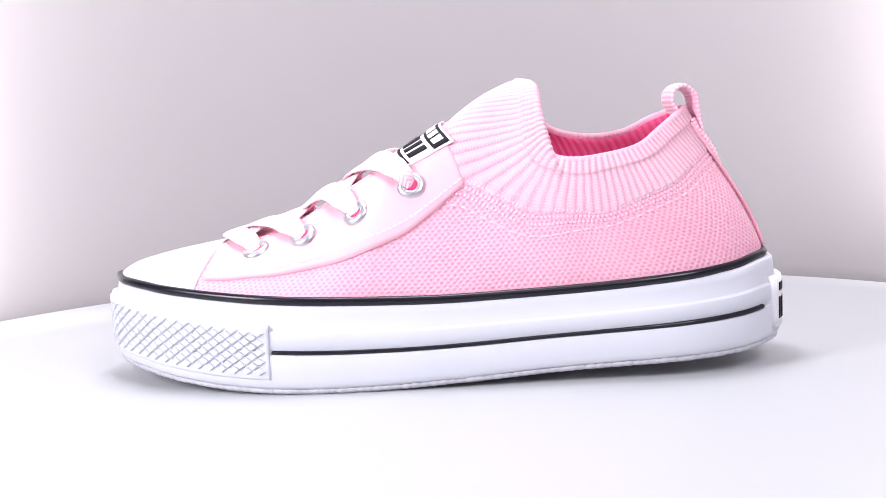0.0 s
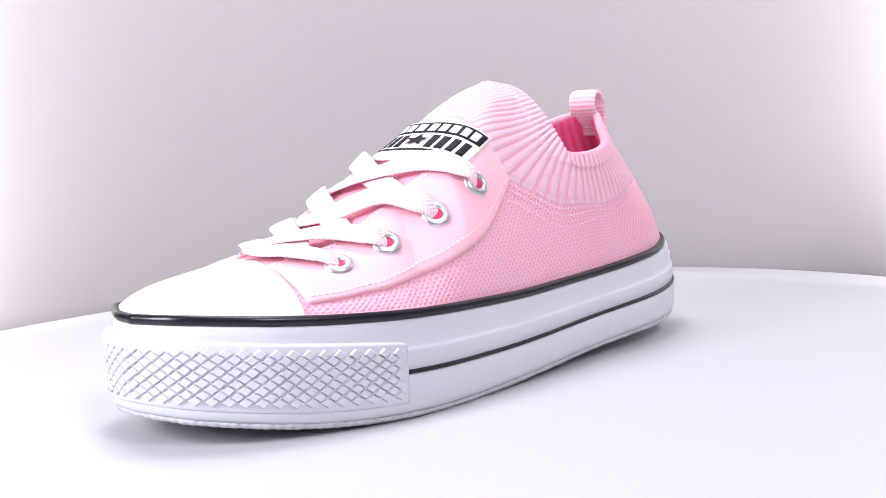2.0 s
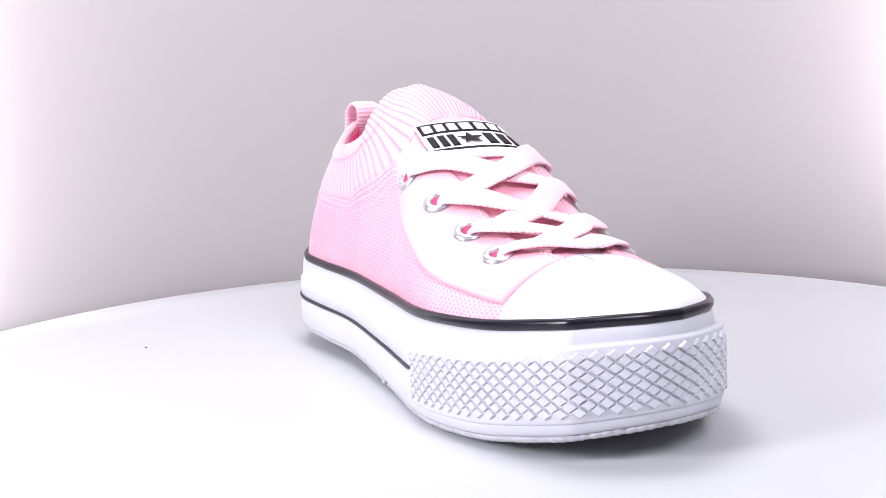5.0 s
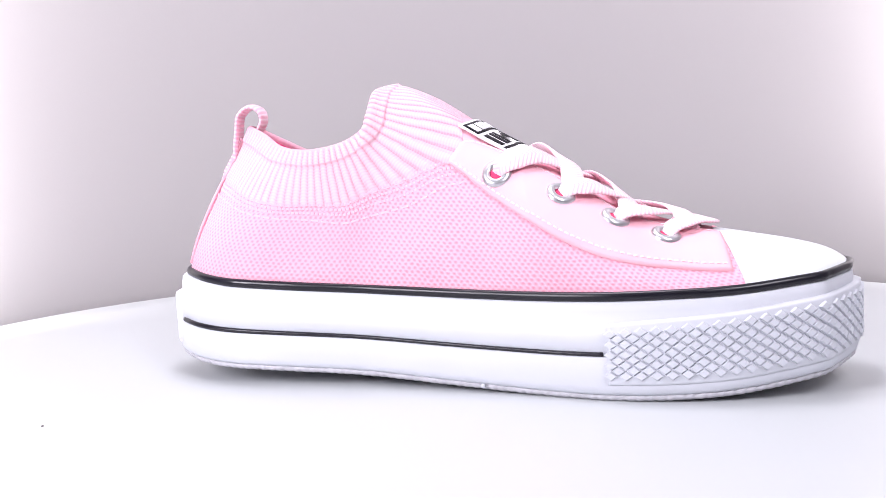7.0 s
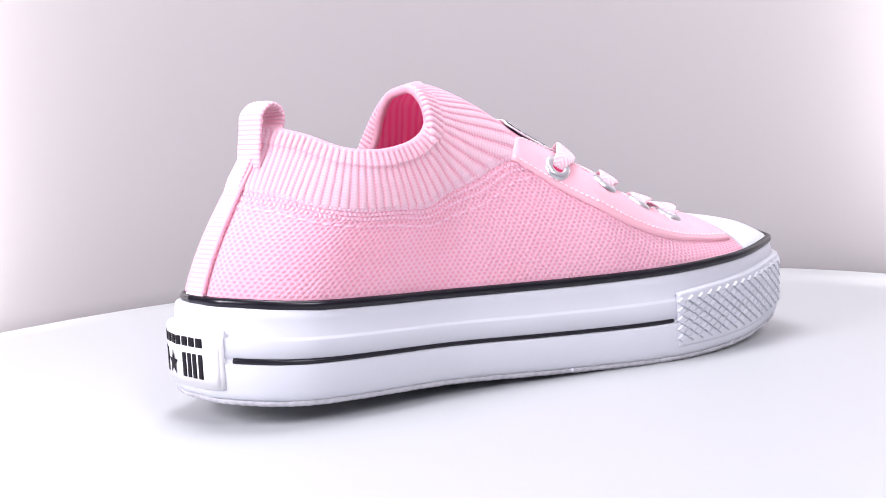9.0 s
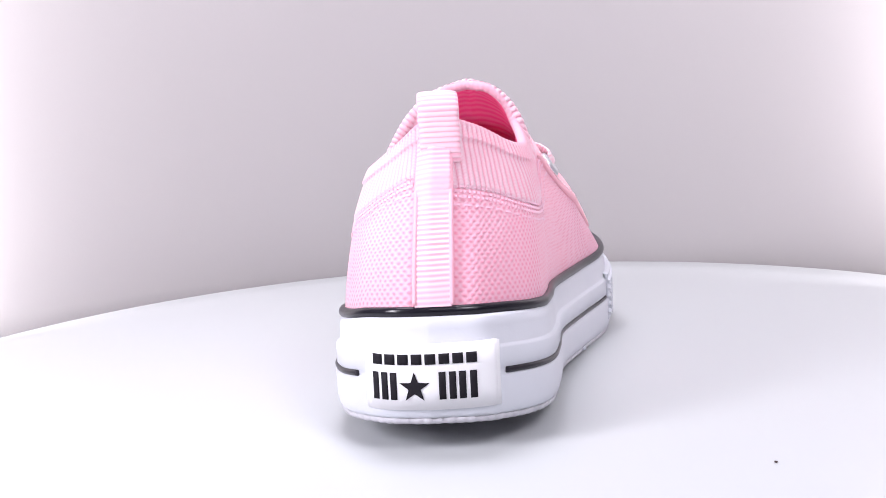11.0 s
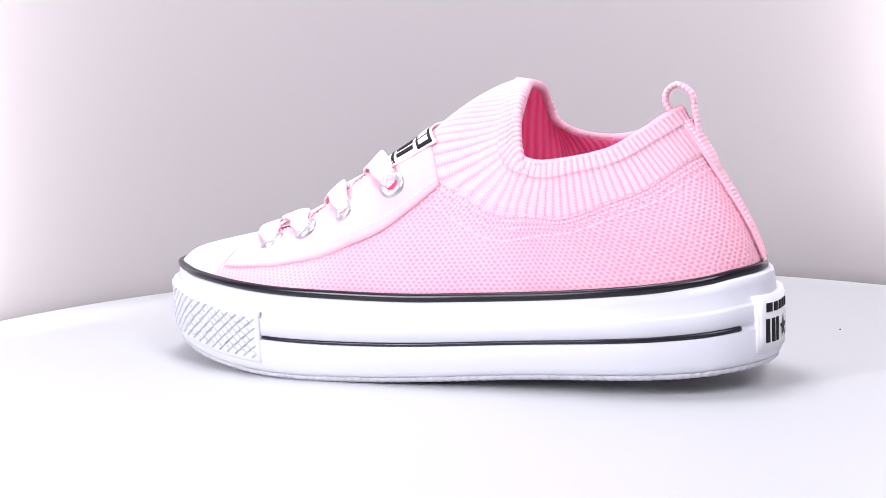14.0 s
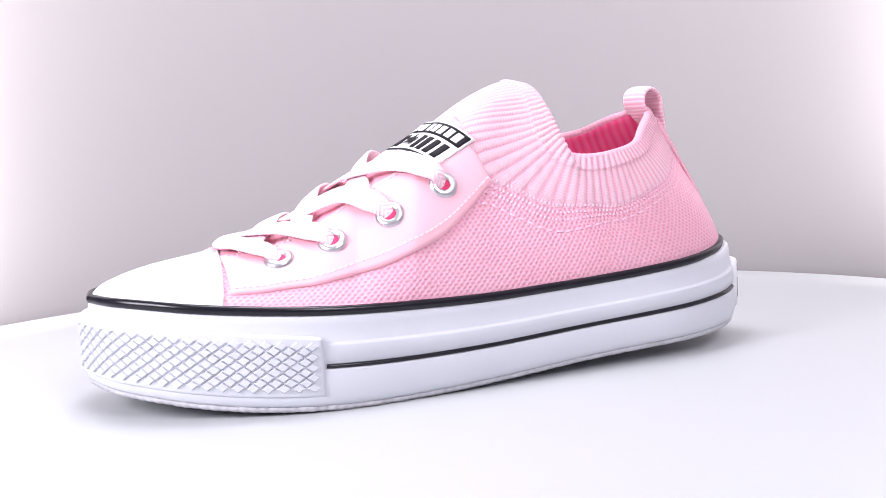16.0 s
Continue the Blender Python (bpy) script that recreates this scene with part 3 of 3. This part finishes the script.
for a_side in (True, False):
    sg = -1 if a_side else 1
    u = np.linspace(0, 2, 240)[:, None]
    seam = SEAM_A if a_side else SEAM_B
    su, sw = smooth_seam(seam)
    low = np.interp(u, su, sw) * .93
    low = np.where(u < TOP_U, .001, np.maximum(low, .001))
    w = sg * (1 + (low - 1) * np.linspace(0, 1, 60)[None])
    p, nrm = coat(u + 0 * w, w + 0 * u)
    part("knit_upper", grid_mesh("knit_upper", p, uv_of(p), flip=a_side), M_KNIT, sneaker, "pink mesh knit body of the upper")
    # lining, seen through the collar
    u = np.linspace(.25, 2, 220)[:, None]
    start = .001 + .09 * np.exp(-((u - 1.15) / .13) ** 2)
    w = sg * (start + (.97 - start) * np.linspace(0, 1, 40)[None])
    p, nrm = coat(u + 0 * w, w + 0 * u, -.0028 + .0022 * np.exp(-((u - 1.13) / .17) ** 2) + 0 * w)
    ridge = .5 * (coat(u[:, 0], np.full(len(u), -.002), -.0028)[0] + coat(u[:, 0], np.full(len(u), .002), -.0028)[0])
    p[:, 0] = np.where(u <= 1, ridge, p[:, 0])
    part("lining", grid_mesh("lining", p, uv_of(p), flip=not a_side), M_LINING, sneaker, "hot pink inner lining")

RIM_ALL = np.vstack([RIM_A[::-1], RIM_B[1:]]) + np.array([0, 0, LIFT])
RIB = .0020  # width of one knitted rib


def soft_rim():
    """The rim with its corners rounded towards the opening: the ribs fan out square to it."""
    c = RIM_ALL.copy()
    for _ in range(1500):
        c = np.vstack([c[:1], (c[:-2] + 2 * c[1:-1] + c[2:]) / 4, c[-1:]])
    return spline(c[::8], 400)


SOFT_RIM = soft_rim()
SOFT_S = np.concatenate([[0], np.cumsum(np.linalg.norm(np.diff(SOFT_RIM, axis=0), axis=1))])


def nearest(p, curve, length):
    flat = p.reshape(-1, 3)
    s, d = np.empty(len(flat)), np.empty(len(flat))
    seg = np.diff(curve, axis=0)
    sq = (seg ** 2).sum(1)
    for k in range(0, len(flat), 3000):
        q = flat[k:k + 3000]
        j = np.clip(np.linalg.norm(q[:, None] - curve[None], axis=-1).argmin(1), 1, len(curve) - 2)
        best = np.full(len(q), 1e9)
        place = np.zeros(len(q))
        for a in (j - 1, j):
            t = np.clip(((q - curve[a]) * seg[a]).sum(1) / sq[a], 0, 1)
            dist = np.linalg.norm(q - curve[a] - seg[a] * t[:, None], axis=1)
            place = np.where(dist < best, length[a] + t * np.sqrt(sq[a]), place)
            best = np.minimum(best, dist)
        s[k:k + 3000], d[k:k + 3000] = place, best
    return s.reshape(p.shape[:-1]), d.reshape(p.shape[:-1])


def rim_coords(p):
    """For points near the collar: which rib they lie on, as a length, and the distance from the rim."""
    length = np.concatenate([[0], np.cumsum(np.linalg.norm(np.diff(RIM_ALL, axis=0), axis=1))])
    return nearest(p, SOFT_RIM, SOFT_S)[0], nearest(p, RIM_ALL[::2], length[::2])[1]


def stitches(name, uw, parent, offset, pitch=.0023, size=.00035, mat=M_THREAD):
    """A row of small thread stitches along a line on the skin."""
    p, nrm = coat(uw[:, 0], uw[:, 1], offset)
    length = np.concatenate([[0], np.cumsum(np.linalg.norm(np.diff(p, axis=0), axis=1))])
    verts, faces = [], []
    for s in np.arange(pitch, length[-1], pitch):
        c = np.array([np.interp(s, length, p[:, k]) for k in range(3)])
        e = np.array([np.interp(min(s + .001, length[-1]), length, p[:, k]) for k in range(3)])
        d = normalised(e - c)
        up = normalised(np.array([np.interp(s, length, nrm[:, k]) for k in range(3)]))
        sd = np.cross(d, up)
        k = len(verts)
        for a, h in ((-1, .0), (-.5, 1), (.5, 1), (1, .0)):
            for b in (-1, 1):
                verts.append(c + d * a * pitch * .36 + sd * b * size + up * (h * .00032 - .0001))
        faces += [(k, k + 1, k + 3, k + 2), (k + 2, k + 3, k + 5, k + 4), (k + 4, k + 5, k + 7, k + 6)]
    return tagged(part(name, mesh_from(name, verts, faces), mat, parent), kind="stuff")


for a_side, seam in ((True, SEAM_A), (False, SEAM_B)):
    sg = -1 if a_side else 1
    su, sw = smooth_seam(seam)
    u = np.concatenate([np.linspace(TOP_U, 1, 120), np.linspace(1.002, 2, 460)])[:, None]
    low = np.interp(u, su, sw)
    q = np.linspace(0, 1, 100)[None]
    w = sg * (0.001 + (low - .001) * q)
    p, nrm = coat(u + 0 * w, w)
    s, d = rim_coords(p)
    hem = np.clip((.0062 - d) / .0008, 0, 1)
    column = np.abs(np.sin(s * np.pi / RIB)) ** .45
    off = .0003 + hem * .0005 + (.00036 + .00026 * hem) * column
    edge = np.clip((1 - q) / .05, 0, 1) * np.clip((u - TOP_U) / .01 + .15, 0, 1)
    off = off * edge + .0001
    p, nrm = coat(u + 0 * w, w, off)
    part("collar", grid_mesh("collar", p, np.stack([d, s], -1), flip=a_side), M_RIB, sneaker, "pale pink ribbed knit collar")
    # rows of chain stitch that bind the collar to the knit
    uu = np.linspace(SEAM_A[0][0] if a_side else SEAM_B[0][0], 1.985, 260)
    ww = np.interp(uu, su, sw)
    for row, pitch, size in ((-.010, .0016, .00042), (.018, .0016, .00042), (.045, .0016, .00042), (.088, .0040, .00034)):
        line = np.column_stack([uu, sg * np.clip(ww + row, .01, .98)])
        stitches("seam_stitching", line, sneaker, .00025, pitch, size, M_RIM_THREAD)

# rolled edge of the collar
rim = np.vstack([RIM_A[::-1][:-1], RIM_B[:-1]])[::2] + np.array([0, 0, LIFT])
rs = np.concatenate([[0], np.cumsum(np.linalg.norm(np.diff(rim, axis=0), axis=1))])
part("collar_edge", tube("collar_edge", spline(np.vstack([rim[::8], rim[:1]]), 700)[:-1] - np.array([0, 0, .0004]), .0016 + .00016 * np.abs(np.sin(np.linspace(0, 1, 700)[:-1] * rs[-1] * np.pi / .0019)), 10, True), M_RIB, sneaker, "rolled ribbed edge of the collar")

# ---------------------------------------------------------------- eyestays
EYES = {True: [(-.0191, -.0250, .0567), (-.0396, -.0213, .0452), (-.0604, -.0171, .0372), (-.0803, -.0133, .0323)],
        False: [(-.0197, .0352, .0602), (-.042, .0345, .0505), (-.0604, .0335, .0404), (-.078, .0338, .0344)]}
EYE_UW = {k: [find(*p, a_side=k) for p in v] for k, v in EYES.items()}
LOWER = {True: [(-.1000, .0235), (-.0830, .0238), (-.069, .0249), (-.0475, .0292), (-.0259, .0372), (-.0107, .0459), (.0004, .0555)],
         False: [(-.1010, .0245), (-.0830, .0255), (-.0624, .0290), (-.0480, .0340), (-.036, .0403), (-.016, .0526), (-.0010, .0634)]}
INNER = {True: [(-.0975, .003), (-.078, -.0015), (-.056, -.0055), (-.034, -.0095), (-.013, -.0130), (-.0060, -.0150)],
         False: [(-.0975, .0205), (-.078, .0235), (-.056, .0235), (-.034, .0235), (-.013, .0240), (-.0060, .0255)]}
STAY_OFF = .0015


def stay_edges(a_side):
    lo = spline([find(x, None, z, a_side) for x, z in LOWER[a_side]], 90)
    hi = spline([find(x, y, None) for x, y in INNER[a_side]], 90)
    return lo, hi


for a_side in (True, False):
    lo, hi = stay_edges(a_side)
    q = np.linspace(0, 1, 26)[None, :, None]
    uw = lo[:, None] * (1 - q) + hi[:, None] * q
    e = np.minimum(np.minimum(q[..., 0], 1 - q[..., 0]) / .05, np.minimum(np.arange(90), np.arange(90)[::-1])[:, None] / 2.0)
    off = STAY_OFF - .0006 * (1 - np.sqrt(np.clip(e, 0, 1)))
    p, nrm = coat(uw[..., 0], uw[..., 1], off)
    stay = part("eyestay", shell("eyestay", p, nrm, .0020, uv_of(p)), M_STAY, sneaker, "pale pink canvas eyestay with stitched edges")
    stitches("stitching", lo * .90 + hi * .10, stay, STAY_OFF + .0001)
    stitches("stitching", lo * .10 + hi * .90, stay, STAY_OFF + .0001)

# tongue between the eyestays
ha, hb = stay_edges(True)[1], stay_edges(False)[1]
q = np.linspace(0, 1, 40)[None]
u = (ha[:, :1] * (1 - q) + hb[:, :1] * q)
wa, wb = ha[:, 1:] - .12, hb[:, 1:] + .12
w = wa + (wb - wa) * q
w = np.where(np.abs(w) < .003, np.where(w < 0, -.003, .003), w)
p, nrm = coat(u, w, .0005)
part("tongue", grid_mesh("tongue", p, uv_of(p)), M_TONGUE, sneaker, "pale pink cloth tongue under the laces")

# ---------------------------------------------------------------- eyelets
RING = [(.0024, -.0012), (.0024, .0004), (.0027, .0010), (.0034, .0013), (.0044, .0011), (.0052, .0006), (.0055, -.0003)]
ring_mesh = lathe("eyelet", RING, 36)
hole_mesh = lathe("hole", [(0.0, .0002), (.0025, .0002), (.0025, -.0010)], 24)
for a_side in (True, False):
    for u, w in EYE_UW[a_side]:
        p, nrm = coat(np.array([u]), np.array([w]), STAY_OFF)
        m = Vector(nrm[0]).to_track_quat("Z", "Y").to_matrix().to_4x4()
        m.translation = Vector(p[0])
        e = part("eyelet", ring_mesh, M_METAL, sneaker, "round satin metal eyelet")
        e.matrix_basis = m
        part("hole", hole_mesh, M_HOLE, e)

# ---------------------------------------------------------------- laces


def ribbon(name, path, normals, width, thick, mat, parent, label="", across=False):
    """A flat cord with rounded edges along a path; width may change on the way."""
    path, normals = np.asarray(path), np.asarray(normals)
    d = normalised(np.gradient(path, axis=0))
    side = normalised(np.cross(d, normals))
    up = np.cross(side, d)
    a = np.linspace(0, 2 * np.pi, 14, endpoint=False)
    cx = np.sign(np.cos(a)) * np.abs(np.cos(a)) ** .55
    cy = np.sign(np.sin(a)) * np.abs(np.sin(a)) ** .8
    wd = np.broadcast_to(width, (len(path),))[:, None, None] / 2
    pts = path[:, None] + wd * cx[None, :, None] * side[:, None] + thick / 2 * cy[None, :, None] * up[:, None]
    length = np.concatenate([[0], np.cumsum(np.linalg.norm(np.diff(path, axis=0), axis=1))])
    uv = np.stack([np.broadcast_to(length[:, None], (len(path), 14)), wd[:, :, 0] * cx[None]], -1)
    if across:
        uv = uv[..., ::-1]
    return part(name, grid_mesh(name, pts, uv, False, True), mat, parent, label)


def lace(places, offsets, seed, pinch_end=False):
    """A lace that lies over the given places of the skin at the given heights above it."""
    rnd = random.Random(seed)
    u, w = np.array(places).T
    w = np.where(np.abs(w) < .01, .01, w)
    p, nrm = coat(u, w, np.array(offsets) + np.array([0] + [rnd.uniform(-.0003, .0003) for _ in offsets[2:]] + [0]))
    path = spline(p, 70)
    nn = normalised(spline(nrm, 70))
    d = normalised(np.gradient(path, axis=0))
    lean = np.interp(np.linspace(0, 1, 70), [0, .3, .6, 1], [rnd.uniform(-.22, .22) for _ in range(4)])[:, None]
    nn = normalised(nn + lean * np.cross(d, nn))
    t = np.linspace(0, 1, 70)
    wide = .0044 + .0050 * np.clip(t / .16, 0, 1) ** .7
    if pinch_end:
        wide = np.minimum(wide, .0044 + .0050 * np.clip((1 - t) / .16, 0, 1) ** .7)
    ribbon("lace", path, nn, wide, .0015, M_LACE, sneaker, "flat pale pink woven shoelace")


def edge_y(a_side, x):
    return float(np.interp(x, *zip(*INNER[a_side])))


def beyond(uw, a_side, more=.05):
    return (uw[0], uw[1] + (-more if a_side else more))


for k in range(3):
    for a_side, rise in ((False, .0034), (True, .0050)):
        x = EYES[a_side][k][0]
        eye = EYE_UW[a_side][k]
        near = find(x - .0105, edge_y(a_side, x - .0105), None)
        mid = find(x - .0205, .0065, None)
        far = find(x - .0255, edge_y(not a_side, x - .0255), None)
        step = (.72 * eye[0] + .28 * near[0], .72 * eye[1] + .28 * near[1])
        lace([eye, step, near, mid, far, beyond(far, not a_side)], [.0010, .0040, .0044, rise, .0028, .0006], 10 + k + 5 * a_side)
xa, xb = EYES[True][3][0], EYES[False][3][0]
na, nb = find(xa - .0085, edge_y(True, xa - .0085), None), find(xb - .0085, edge_y(False, xb - .0085), None)
eb, ea = EYE_UW[False][3], EYE_UW[True][3]
lace([eb, (.72 * eb[0] + .28 * nb[0], .72 * eb[1] + .28 * nb[1]), nb, find(-.0925, .011, None), na, (.72 * ea[0] + .28 * na[0], .72 * ea[1] + .28 * na[1]), ea],
     [.0010, .0038, .0040, .0034, .0040, .0038, .0010], 31, True)

# ---------------------------------------------------------------- tongue label
LU0, LU1 = find(-.0275, .0055, None)[0], find(-.0055, .0055, None)[0]
LWA, LWB = -.415, .285


def label_place(a, b):
    """A place on the tongue for a (-1 to 1 across) and b (0 to 1 upwards); the label's ends bend up round the tongue."""
    w = LWB + (LWA - LWB) * (a + 1) / 2
    u = LU0 + (LU1 - LU0) * b + np.where(w < 0, .34, .50) * w ** 2
    return u, np.where(np.abs(w) < .004, np.where(w < 0, -.004, .004), w)


def label_patch(name, a0, a1, b0, b1, offset, mat, parent, label="", n=None):
    """A piece of the tongue's label."""
    a = np.linspace(a0, a1, n or max(4, int((a1 - a0) * 24)))[:, None]
    b = np.linspace(b0, b1, 6)[None]
    u, w = label_place(a + 0 * b, b + 0 * a)
    p, nrm = coat(u, w, offset)
    return part(name, shell(name, p, nrm, .0006), mat, parent, label)


tl = label_patch("tongue_label", -1, 1, 0, 1, .0021, M_WHITE, sneaker, "white woven tongue label printed in black", n=40)
label_patch("banner", -.95, .95, .70, .96, .0023, M_INK, tl, "", n=40)
x = -.88
for k in range(8):
    label_patch("banner_bar", x, x + .155, .745, .915, .0025, M_WHITE, tl)
    x += .224
for x in (-.90, -.72, -.55):
    label_patch("print_bar", x, x + .12, .335, .64, .0023, M_INK, tl)
for x in (.02, .24, .46, .69):
    label_patch("print_bar", x, x + .15, .335, .64, .0023, M_INK, tl)
label_patch("border_line", -.95, .95, .24, .285, .0023, M_INK, tl, "", n=40)
v = []
for sx, sy in star_points(.0044) + [(0, 0)]:
    u, w = label_place(np.array([sx / .0195 - .21]), np.array([.49 + sy / .0270]))
    v.append(coat(u, w, .0027)[0][0])
part("star", mesh_from("star", v, [(k, (k + 1) % 10, 10) for k in range(10)], None, False), M_INK, tl, "black five-pointed star")

# ---------------------------------------------------------------- heel tape and pull loop
HEEL_DU = .046
M_CORD = mottle(material("pink_cord", (0.88, 0.42, 0.53), 0.8), (0.88, 0.40, 0.51), (0.90, 0.52, 0.61), 300)


def heel_coat(q, w, offset):
    """Points across the heel's middle line: q from -1 to 1, w from the rim (0) to the band (1)."""
    q, w = np.broadcast_arrays(q, w)
    q = q + .18
    u = 2 - HEEL_DU * np.abs(q + .0001)
    wt = np.where(q < 0, -1, 1) * np.clip(w, .002, 1)
    p, nrm = coat(u, wt, 0)
    nrm = normalised(nrm * .6 + np.array([.8, 0, .15]))
    return p + nrm * (np.asarray(offset)[..., None] if np.ndim(offset) else offset), nrm


q = np.linspace(-1, 1, 24)[:, None]
w = np.linspace(.10, .975, 320)[None]
p, nrm = heel_coat(q + 0 * w, w + 0 * q, 0)
lv = uv_of(p)[..., 1]
rib = .0013 + .0014 * np.clip((.48 - w) / .12, 0, 1) + .00008 * np.sin(lv * 2 * np.pi / .0016)
p, nrm = heel_coat(q + 0 * w, w + 0 * q, rib)
tape = part("heel_tape", shell("heel_tape", p, nrm, .0016, uv_of(p)), M_TAPE, sneaker, "pink ribbed grosgrain tape down the heel")
for sgn in (-1, 1):
    w = np.linspace(.12, .965, 60)
    p, nrm = heel_coat(np.full(60, sgn * 1.02), w, .0012)
    part("edge_cord", tube("edge_cord", p, .0007, 8), M_CORD, tape)
YC = .0008
loop = spline([(.0925, YC, .0670), (.0922, YC, .0725), (.0912, YC, .0790), (.0902, YC, .0848), (.0858, YC, .0882), (.0818, YC, .0864), (.0810, YC, .0822), (.0834, YC, .0780), (.0866, YC, .0738), (.0890, YC, .0690)], 260) + np.array([0, 0, LIFT])
dl = normalised(np.gradient(loop, axis=0))
nl = np.stack([dl[:, 2], 0 * dl[:, 0], -dl[:, 0]], -1)
if nl[20, 0] < 0:
    nl = -nl
ll = np.concatenate([[0], np.cumsum(np.linalg.norm(np.diff(loop, axis=0), axis=1))])
loop = loop + nl * (.00005 * np.sin(ll * 2 * np.pi / .0016))[:, None]
turn = np.array(pose(0, 0, 0, 0, 0, 9).to_3x3())
hinge = np.array([.0875, YC, 0])
loop, nl = (loop - hinge) @ turn.T + hinge, nl @ turn.T
ribbon("pull_loop", loop, nl, .0128, .0021, M_TAPE, sneaker, "pink ribbed heel pull loop", True)

# size tag inside the collar
p, nrm = coat(np.linspace(1.02, 1.14, 8)[:, None] + 0 * np.zeros((1, 6)), np.linspace(.60, .74, 6)[None] + 0 * np.zeros((8, 1)), -.0034)
tag = part("size_tag", shell("size_tag", p, nrm, .0005), M_WHITE, sneaker, "small white size tag inside the collar")
for r in range(3):
    p, nrm = coat(np.linspace(1.035, 1.125, 6)[:, None] + 0 * np.zeros((1, 3)), np.linspace(.62 + .04 * r, .64 + .04 * r, 3)[None] + 0 * np.zeros((6, 1)), -.0041)
    part("print_bar", shell("print_bar", p, nrm, .0002), M_INK, tag)

# loose threads at the corner of the tongue label, and a moulding nub on the sole's lower edge
for k in range(3):
    rnd = random.Random(70 + k)
    c, cn = coat(np.array([LU0 + (LU1 - LU0) * rnd.uniform(.45, .75)]), np.array([LWA - rnd.uniform(.01, .05)]), .0012)
    d = np.array([rnd.uniform(-1, 1), rnd.uniform(-1, .2), rnd.uniform(.2, 1)])
    path = spline([c[0], c[0] + cn[0] * .0010 + d * .0006, c[0] + cn[0] * .0014 + d * .0015, c[0] + cn[0] * .0010 + d * .0024], 16)
    part("loose_thread", tube("loose_thread", path, .00018, 6), M_THREAD, tl)
p, o = on_wall(np.array([loop_index(-.013, False)]), .0, out=-.0006)
bm = bmesh.new()
bmesh.ops.create_icosphere(bm, subdivisions=2, radius=.0009)
bmesh.ops.translate(bm, vec=Vector(p[0]) + Vector((0, 0, -.0003)), verts=bm.verts)
me = bpy.data.meshes.new("moulding_nub")
bm.to_mesh(me)
bm.free()
part("moulding_nub", me, M_RUBBER, midsole)


# ---------------------------------------------------------------- motion
def motions():
    rows = [(k * 0.5, pose(0, 0, 0, 0, 0, TURN_RATE * k * 0.5)) for k in range(33)]
    walk(sneaker, rows)
    walk(TURNTABLE, rows)


motions()
